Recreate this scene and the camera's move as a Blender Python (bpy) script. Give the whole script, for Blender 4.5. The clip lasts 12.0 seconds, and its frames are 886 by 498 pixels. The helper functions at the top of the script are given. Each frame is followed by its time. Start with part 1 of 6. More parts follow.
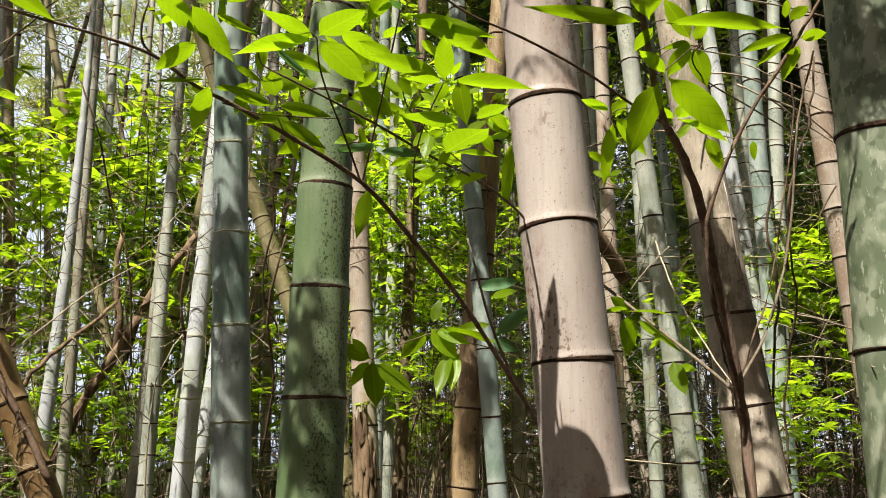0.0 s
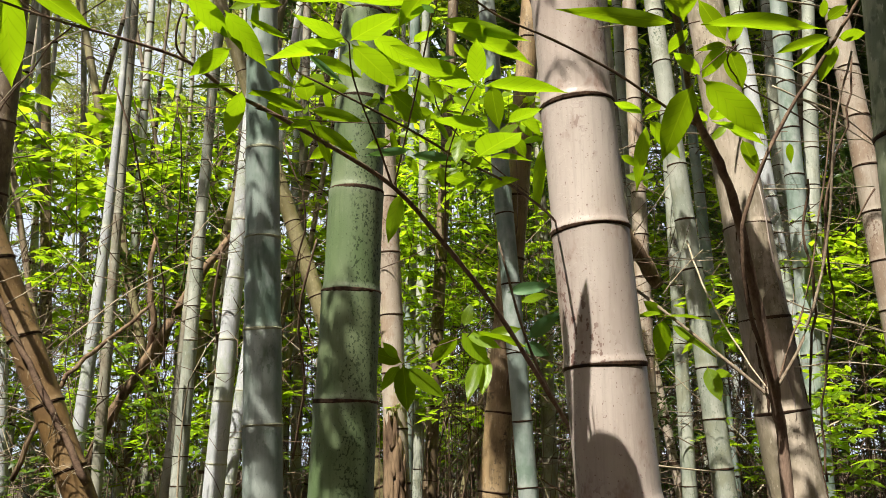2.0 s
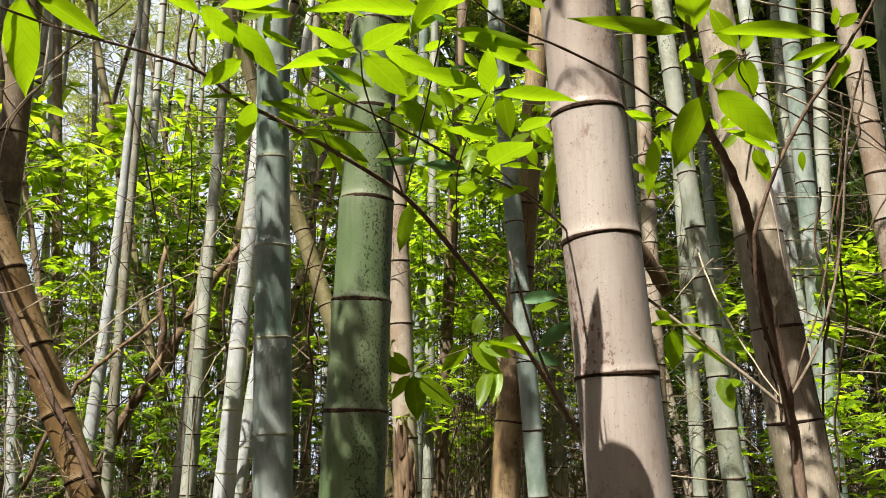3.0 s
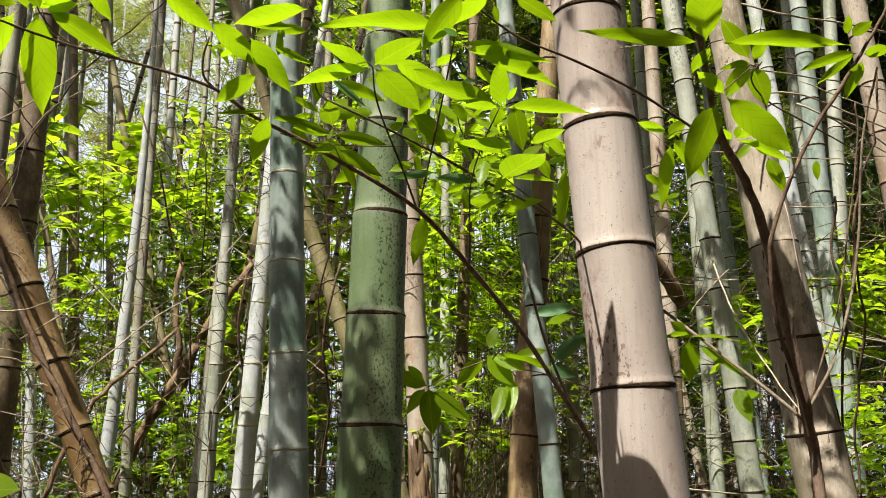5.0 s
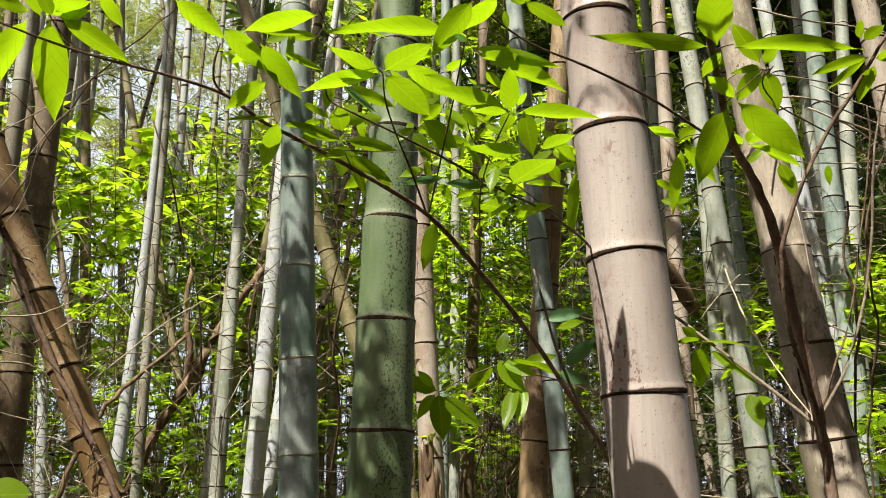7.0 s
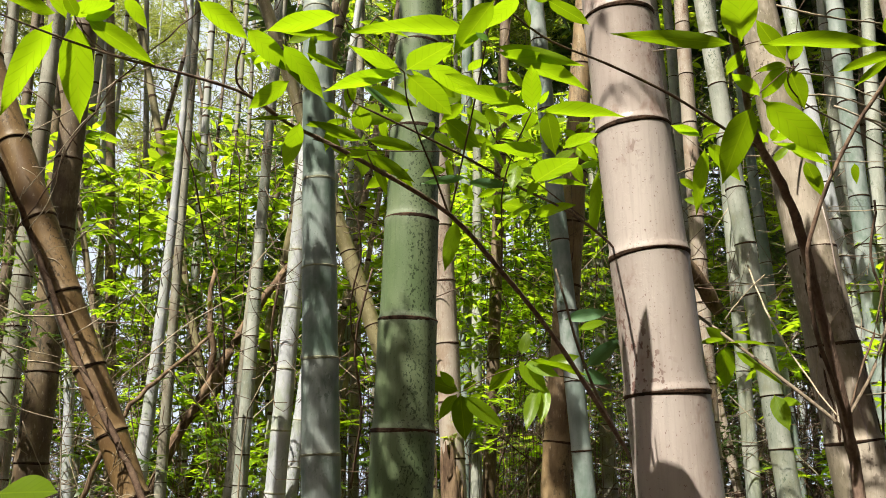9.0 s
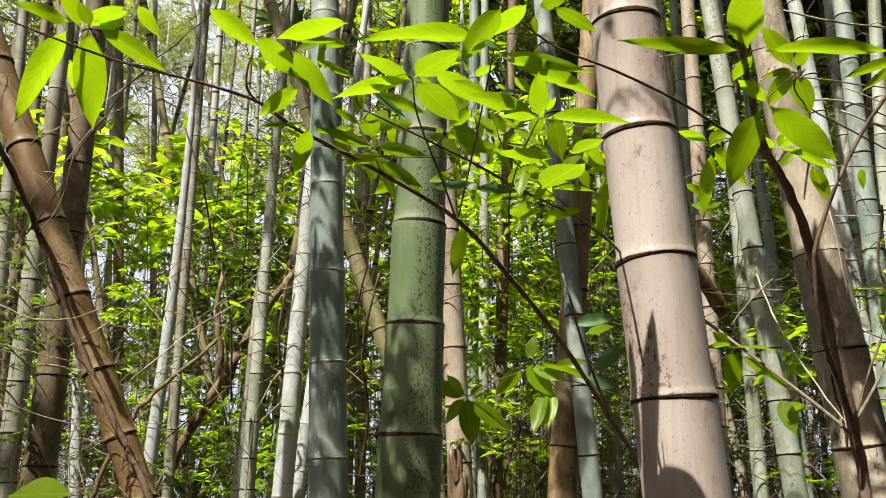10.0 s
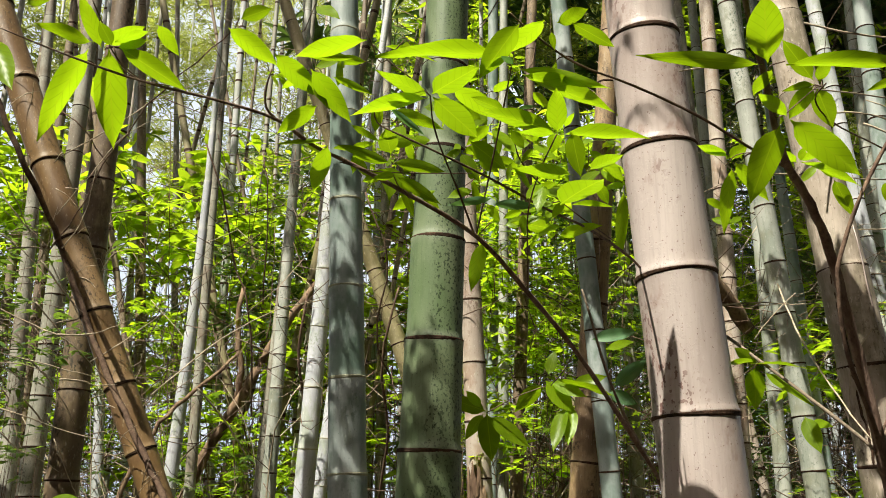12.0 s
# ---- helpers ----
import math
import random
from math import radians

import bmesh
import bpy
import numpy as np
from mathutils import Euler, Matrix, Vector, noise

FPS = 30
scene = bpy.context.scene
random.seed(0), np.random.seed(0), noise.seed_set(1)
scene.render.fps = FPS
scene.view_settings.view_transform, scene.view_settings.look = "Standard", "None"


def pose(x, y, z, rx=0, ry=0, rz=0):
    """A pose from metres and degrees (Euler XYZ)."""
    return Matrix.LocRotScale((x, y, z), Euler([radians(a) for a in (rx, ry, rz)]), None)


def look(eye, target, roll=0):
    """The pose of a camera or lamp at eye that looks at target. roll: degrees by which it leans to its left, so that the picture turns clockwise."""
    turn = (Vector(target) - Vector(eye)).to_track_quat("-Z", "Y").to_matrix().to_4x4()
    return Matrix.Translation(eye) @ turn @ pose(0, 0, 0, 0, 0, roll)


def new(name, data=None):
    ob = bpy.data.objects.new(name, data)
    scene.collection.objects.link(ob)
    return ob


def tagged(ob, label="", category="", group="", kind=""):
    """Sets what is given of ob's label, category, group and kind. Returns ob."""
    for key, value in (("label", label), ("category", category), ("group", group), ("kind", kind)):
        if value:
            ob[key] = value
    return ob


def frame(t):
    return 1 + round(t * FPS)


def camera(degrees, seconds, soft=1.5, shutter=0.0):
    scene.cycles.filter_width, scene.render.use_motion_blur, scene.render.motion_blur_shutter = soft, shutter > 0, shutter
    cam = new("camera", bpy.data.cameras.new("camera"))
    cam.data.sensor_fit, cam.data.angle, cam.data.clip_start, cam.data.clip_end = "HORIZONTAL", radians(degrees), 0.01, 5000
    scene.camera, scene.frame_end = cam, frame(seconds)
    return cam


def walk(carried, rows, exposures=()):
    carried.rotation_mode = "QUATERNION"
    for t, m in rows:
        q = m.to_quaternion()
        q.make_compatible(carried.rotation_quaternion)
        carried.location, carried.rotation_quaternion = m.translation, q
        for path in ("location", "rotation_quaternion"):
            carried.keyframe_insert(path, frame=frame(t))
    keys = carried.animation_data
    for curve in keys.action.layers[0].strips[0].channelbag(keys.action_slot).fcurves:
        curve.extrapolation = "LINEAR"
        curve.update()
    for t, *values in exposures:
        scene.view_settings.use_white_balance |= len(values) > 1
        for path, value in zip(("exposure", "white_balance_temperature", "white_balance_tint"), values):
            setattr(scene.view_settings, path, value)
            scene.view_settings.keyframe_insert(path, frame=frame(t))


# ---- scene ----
cam = camera(55.41, 12.0, soft=0.6)
PATH = [
    (0.0, pose(0.0058, -0.0063, 1.5486, 103.075, 0.294, -4.234)),
    (0.5, pose(0.0059, -0.0019, 1.5482, 103.061, 0.239, -3.751)),
    (1.0, pose(0.0048, 0.0002, 1.5485, 103.027, 0.121, -3.156)),
    (1.5, pose(0.0032, -0.0017, 1.5503, 103.051, -0.036, -2.563)),
    (2.0, pose(0.0036, -0.0029, 1.5505, 103.306, -0.139, -2.277)),
    (2.5, pose(0.0021, -0.0029, 1.5512, 103.576, -0.212, -2.130)),
    (3.0, pose(0.0012, -0.0017, 1.5515, 103.886, -0.190, -1.670)),
    (3.5, pose(0.0021, -0.0008, 1.5502, 104.285, 0.107, -1.080)),
    (5.5, pose(0.0004, -0.0024, 1.5504, 104.851, 0.022, -0.403)),
    (6.0, pose(-0.0006, -0.0004, 1.5494, 104.859, -0.022, -0.085)),
    (6.5, pose(-0.0000, 0.0000, 1.5500, 105.000, -0.000, 0.000)),
    (7.0, pose(0.0014, -0.0017, 1.5510, 105.164, -0.026, 0.045)),
    (9.0, pose(0.0009, 0.0001, 1.5502, 105.216, -0.340, 1.462)),
    (9.5, pose(0.0010, -0.0015, 1.5499, 105.279, -0.416, 1.669)),
    (10.0, pose(0.0001, -0.0063, 1.5496, 105.478, -0.499, 1.892)),
    (10.5, pose(-0.0001, -0.0056, 1.5509, 105.697, -0.646, 2.363)),
    (11.0, pose(0.0010, -0.0063, 1.5519, 106.037, -0.646, 2.804)),
    (11.5, pose(0.0000, -0.0033, 1.5508, 106.296, -0.669, 3.075)),
    (12.0, pose(0.0014, -0.0050, 1.5523, 106.409, -0.745, 3.208)),
]
walk(cam, PATH)

# ---- light ----
SUN_AZ, SUN_EL = radians(-145), radians(56)       # azimuth from +y towards +x
TO_SUN = Vector((math.sin(SUN_AZ) * math.cos(SUN_EL), math.cos(SUN_AZ) * math.cos(SUN_EL), math.sin(SUN_EL)))
world = bpy.data.worlds.new("sky")
scene.world = world
world.use_nodes = True
wt = world.node_tree
wt.nodes.clear()
w_out = wt.nodes.new("ShaderNodeOutputWorld")
w_bg = wt.nodes.new("ShaderNodeBackground")
w_sky = wt.nodes.new("ShaderNodeTexSky")
w_sky.sky_type = "NISHITA"
w_sky.sun_disc = False
w_sky.sun_elevation = SUN_EL
w_sky.sun_rotation = SUN_AZ
w_sky.dust_density = 8.0
w_sky.air_density = 1.0
w_bg.inputs["Strength"].default_value = 0.06
wt.links.new(w_sky.outputs[0], w_bg.inputs[0])
wt.links.new(w_bg.outputs[0], w_out.inputs[0])
# bright haze of the sky beyond the wood
def sky_sheet():
    v = [(130 * math.sin(radians(a)), 130 * math.cos(radians(a)), z) for z in (-8, 40, 110) for a in range(-60, 61, 6)]
    q = [(j * 21 + i, j * 21 + i + 1, (j + 1) * 21 + i + 1, (j + 1) * 21 + i) for j in range(2) for i in range(20)]
    m = bpy.data.materials.new("hazy_sky")
    m.use_nodes = True
    nt = m.node_tree
    nt.nodes.clear()
    e, o = nt.nodes.new("ShaderNodeEmission"), nt.nodes.new("ShaderNodeOutputMaterial")
    e.inputs["Color"].default_value = (0.80, 0.87, 1.0, 1)
    e.inputs["Strength"].default_value = 0.60
    nt.links.new(e.outputs[0], o.inputs[0])
    me = bpy.data.meshes.new("backdrop")
    me.from_pydata(v, [], q)
    me.materials.append(m)
    tagged(new("backdrop", me), "pale hazy sky behind the grove", "sky", kind="structure")


sky_sheet()
sun = new("sun", bpy.data.lights.new("sun", "SUN"))
sun.data.energy = 5.0
sun.data.angle = radians(0.42)
sun.data.color = (1.0, 0.975, 0.82)
sun.matrix_world = look(TO_SUN * 30, (0, 0, 0))
scene.view_settings.exposure = 0.88

# ---- materials ----
def graph(name):
    m = bpy.data.materials.new(name)
    m.use_nodes = True
    nt = m.node_tree
    nt.nodes.clear()
    out = nt.nodes.new("ShaderNodeOutputMaterial")

    def add(kind, **kw):
        n = nt.nodes.new(kind)
        for k, v in kw.items():
            if k in n.inputs:
                n.inputs[k].default_value = v
        return n

    def link(a, b):
        nt.links.new(a, b)
    return m, nt, out, add, link


def blend(nt, fac, a, b, how="MIX"):
    n = nt.nodes.new("ShaderNodeMix")
    n.data_type, n.blend_type = "RGBA", how
    for slot, val in ((0, fac), (6, a), (7, b)):
        if isinstance(val, bpy.types.NodeSocket):
            nt.links.new(val, n.inputs[slot])
        else:
            n.inputs[slot].default_value = val if slot == 0 else (*val, 1)
    return n.outputs[2]


def calc(nt, op, a, b=0.0, c=0.0, clamp=False):
    n = nt.nodes.new("ShaderNodeMath")
    n.operation, n.use_clamp = op, clamp
    for slot, val in enumerate((a, b, c)):
        if isinstance(val, bpy.types.NodeSocket):
            nt.links.new(val, n.inputs[slot])
        else:
            n.inputs[slot].default_value = val
    return n.outputs[0]


def ramp(nt, val, lo, hi):
    n = nt.nodes.new("ShaderNodeMapRange")
    n.interpolation_type = "SMOOTHSTEP"
    n.inputs["From Min"].default_value, n.inputs["From Max"].default_value = lo, hi
    nt.links.new(val, n.inputs["Value"])
    return n.outputs[0]


def noise_tex(nt, where, scale, stretch=(1, 1, 1), detail=3.0, rough=0.55):
    mp = nt.nodes.new("ShaderNodeMapping")
    mp.inputs["Scale"].default_value = stretch
    nt.links.new(where, mp.inputs["Vector"])
    n = nt.nodes.new("ShaderNodeTexNoise")
    n.inputs["Scale"].default_value, n.inputs["Detail"].default_value, n.inputs["Roughness"].default_value = scale, detail, rough
    nt.links.new(mp.outputs[0], n.inputs["Vector"])
    return n.outputs[0]


def bamboo_mat(name, base, second, speck, speck_amount=0.3, rough=0.5, streak=0.25, bloom=(0.6, 0.6, 0.55), bloom_amount=0.3, patch=None, patch_amount=0.0, gloss=0.4, patch_scale=5, spot_scale=120, fleck_amount=0.5, one_side=False, patch_rough=0.7):
    """Culm wall: base colour with blotches, lengthwise streaks, patchy specks and a waxy bloom at the ends of each internode."""
    m, nt, out, add, link = graph(name)
    geo = add("ShaderNodeNewGeometry")
    info = add("ShaderNodeObjectInfo")
    tex = add("ShaderNodeTexCoord")
    shift = add("ShaderNodeVectorMath")
    shift.operation = "ADD"
    off = add("ShaderNodeCombineXYZ")
    link(calc(nt, "MULTIPLY", info.outputs["Random"], 7.0), off.inputs[2])
    link(geo.outputs["Position"], shift.inputs[0])
    link(off.outputs[0], shift.inputs[1])
    pos = shift.outputs[0]
    big = ramp(nt, noise_tex(nt, pos, 9, (1, 1, 0.45), 4), 0.35, 0.65)
    col = blend(nt, big, base, second)
    fine = noise_tex(nt, pos, 30, (6, 6, 0.35), 3, 0.6)
    dark = tuple(c * 0.55 for c in base)
    col = blend(nt, calc(nt, "MULTIPLY", ramp(nt, fine, 0.45, 0.8), streak), col, dark)
    if patch:
        pm = ramp(nt, noise_tex(nt, pos, patch_scale, (1, 1, 0.6), 5, patch_rough), 0.57 - patch_amount * 0.25, 0.70 - patch_amount * 0.2)
        col = blend(nt, calc(nt, "MULTIPLY", pm, 0.75), col, patch)
    area = ramp(nt, noise_tex(nt, pos, 11, (1, 1, 0.5), 3), 0.6 - speck_amount * 0.35, 0.75 - speck_amount * 0.2)
    if one_side:                                  # algae keep to the damp side
        facing = add("ShaderNodeSeparateXYZ")
        link(geo.outputs["Normal"], facing.inputs[0])
        area = calc(nt, "MULTIPLY", area, ramp(nt, calc(nt, "ADD", facing.outputs[0], calc(nt, "MULTIPLY", noise_tex(nt, pos, 8, (1, 1, 1), 2), 0.8)), 0.15, 0.50))
    spots = ramp(nt, noise_tex(nt, pos, spot_scale, (1, 1, 0.7), 2, 0.6), 0.55, 0.60)
    col = blend(nt, calc(nt, "MULTIPLY", calc(nt, "MULTIPLY", area, spots), 0.85), col, speck)
    fleck = ramp(nt, noise_tex(nt, pos, 150, (1, 1, 0.3), 3, 0.65), 0.60, 0.68)
    col = blend(nt, calc(nt, "MULTIPLY", fleck, fleck_amount), col, bloom)
    pits = ramp(nt, noise_tex(nt, pos, 260, (1, 1, 0.8), 2, 0.6), 0.66, 0.71)
    col = blend(nt, calc(nt, "MULTIPLY", pits, 0.6), col, speck)
    sep = add("ShaderNodeSeparateXYZ")
    link(tex.outputs["Object"], sep.inputs[0])
    edge = calc(nt, "ABSOLUTE", calc(nt, "SUBTRACT", sep.outputs[2], 0.5))
    wob = calc(nt, "MULTIPLY_ADD", noise_tex(nt, pos, 14, (1, 1, 1), 2), 0.12, -0.06)
    ends = ramp(nt, calc(nt, "ADD", edge, wob), 0.40, 0.50)
    col = blend(nt, calc(nt, "MULTIPLY", ends, bloom_amount), col, bloom)
    tone = calc(nt, "MULTIPLY_ADD", info.outputs["Random"], 0.12, 0.94)
    mul = add("ShaderNodeMix")
    mul.data_type, mul.blend_type = "RGBA", "MULTIPLY"
    mul.inputs[0].default_value = 1.0
    link(col, mul.inputs[6])
    grey = add("ShaderNodeCombineXYZ")
    for k in range(3):
        link(tone, grey.inputs[k])
    link(grey.outputs[0], mul.inputs[7])
    b = add("ShaderNodeBsdfPrincipled")
    link(mul.outputs[2], b.inputs["Base Color"])
    link(calc(nt, "MULTIPLY_ADD", big, 0.2, rough - 0.08), b.inputs["Roughness"])
    b.inputs["Specular IOR Level"].default_value = gloss
    bump = add("ShaderNodeBump")
    bump.inputs["Strength"].default_value, bump.inputs["Distance"].default_value = 0.25, 0.002
    link(calc(nt, "ADD", fine, calc(nt, "MULTIPLY", spots, 0.3)), bump.inputs["Height"])
    link(bump.outputs[0], b.inputs["Normal"])
    link(b.outputs[0], out.inputs[0])
    return m


def rough_mat(name, base, second, scale=20, stretch=(1, 1, 0.2), rough=0.85, bump_d=0.003):
    m, nt, out, add, link = graph(name)
    geo = add("ShaderNodeNewGeometry")
    n1 = noise_tex(nt, geo.outputs["Position"], scale, stretch, 5, 0.65)
    n2 = noise_tex(nt, geo.outputs["Position"], scale * 5, stretch, 3, 0.6)
    col = blend(nt, ramp(nt, n1, 0.35, 0.65), base, second)
    col = blend(nt, calc(nt, "MULTIPLY", ramp(nt, n2, 0.5, 0.75), 0.5), col, tuple(c * 0.4 for c in base))
    b = add("ShaderNodeBsdfPrincipled")
    link(col, b.inputs["Base Color"])
    b.inputs["Roughness"].default_value = rough
    b.inputs["Specular IOR Level"].default_value = 0.2
    bump = add("ShaderNodeBump")
    bump.inputs["Strength"].default_value, bump.inputs["Distance"].default_value = 0.6, bump_d
    link(calc(nt, "ADD", n1, n2), bump.inputs["Height"])
    link(bump.outputs[0], b.inputs["Normal"])
    link(b.outputs[0], out.inputs[0])
    return m


def leaf_mat(name, top, through_col, veins=False, gloss=0.35, vary=0.35, share=0.55):
    """Thin leaf: reflects its green and lets a yellower green through; varied leaf by leaf."""
    m, nt, out, add, link = graph(name)
    geo = add("ShaderNodeNewGeometry")
    info = add("ShaderNodeObjectInfo")
    tex = add("ShaderNodeTexCoord")
    one = info.outputs["Random"] if veins else geo.outputs["Random Per Island"]
    one = calc(nt, "FRACT", calc(nt, "ADD", one, info.outputs["Random"]))
    n1 = noise_tex(nt, geo.outputs["Position"], 40, (1, 1, 1), 3)
    tone = calc(nt, "MULTIPLY_ADD", one, vary, 1 - vary * 0.55)
    tone = calc(nt, "MULTIPLY", tone, calc(nt, "MULTIPLY_ADD", n1, 0.3, 0.85))

    def tinted(c):
        v = add("ShaderNodeVectorMath")
        v.operation = "SCALE"
        v.inputs[0].default_value = c
        link(tone, v.inputs["Scale"])
        return v.outputs[0]
    ca, cb = tinted(top), tinted(through_col)
    b = add("ShaderNodeBsdfPrincipled")
    tl = add("ShaderNodeBsdfTranslucent")
    if veins:
        sep = add("ShaderNodeSeparateXYZ")
        link(tex.outputs["Object"], sep.inputs[0])
        ay = calc(nt, "ABSOLUTE", sep.outputs[1])
        mid = calc(nt, "SUBTRACT", 1.0, ramp(nt, ay, 0.010, 0.030))
        ph = calc(nt, "MULTIPLY", calc(nt, "SUBTRACT", sep.outputs[0], calc(nt, "MULTIPLY", calc(nt, "POWER", ay, 0.8), 0.42)), 2 * math.pi * 7)
        side = ramp(nt, calc(nt, "SINE", ph), 0.80, 1.0)
        soft_wave = calc(nt, "SINE", ph)
        ca = blend(nt, calc(nt, "MULTIPLY", calc(nt, "MULTIPLY", side, n1), 0.12), ca, tuple(c * 0.55 for c in top))
        cb = blend(nt, calc(nt, "MULTIPLY", calc(nt, "MULTIPLY", side, n1), 0.50), cb, tuple(c * 0.45 for c in through_col))
        cb = blend(nt, calc(nt, "MULTIPLY", mid, 0.7), cb, (through_col[0] * 1.25, through_col[1] * 1.1, through_col[2] * 2.0))
        bump = add("ShaderNodeBump")
        bump.inputs["Strength"].default_value, bump.inputs["Distance"].default_value = 0.14, 0.0006
        link(calc(nt, "SUBTRACT", calc(nt, "MULTIPLY", soft_wave, 0.35), mid), bump.inputs["Height"])
        link(bump.outputs[0], b.inputs["Normal"])
    link(ca, b.inputs["Base Color"])
    b.inputs["Roughness"].default_value = 0.36
    b.inputs["Specular IOR Level"].default_value = gloss
    link(cb, tl.inputs["Color"])
    mix = add("ShaderNodeMixShader")
    mix.inputs[0].default_value = share
    link(b.outputs[0], mix.inputs[1])
    link(tl.outputs[0], mix.inputs[2])
    link(mix.outputs[0], out.inputs[0])
    return m


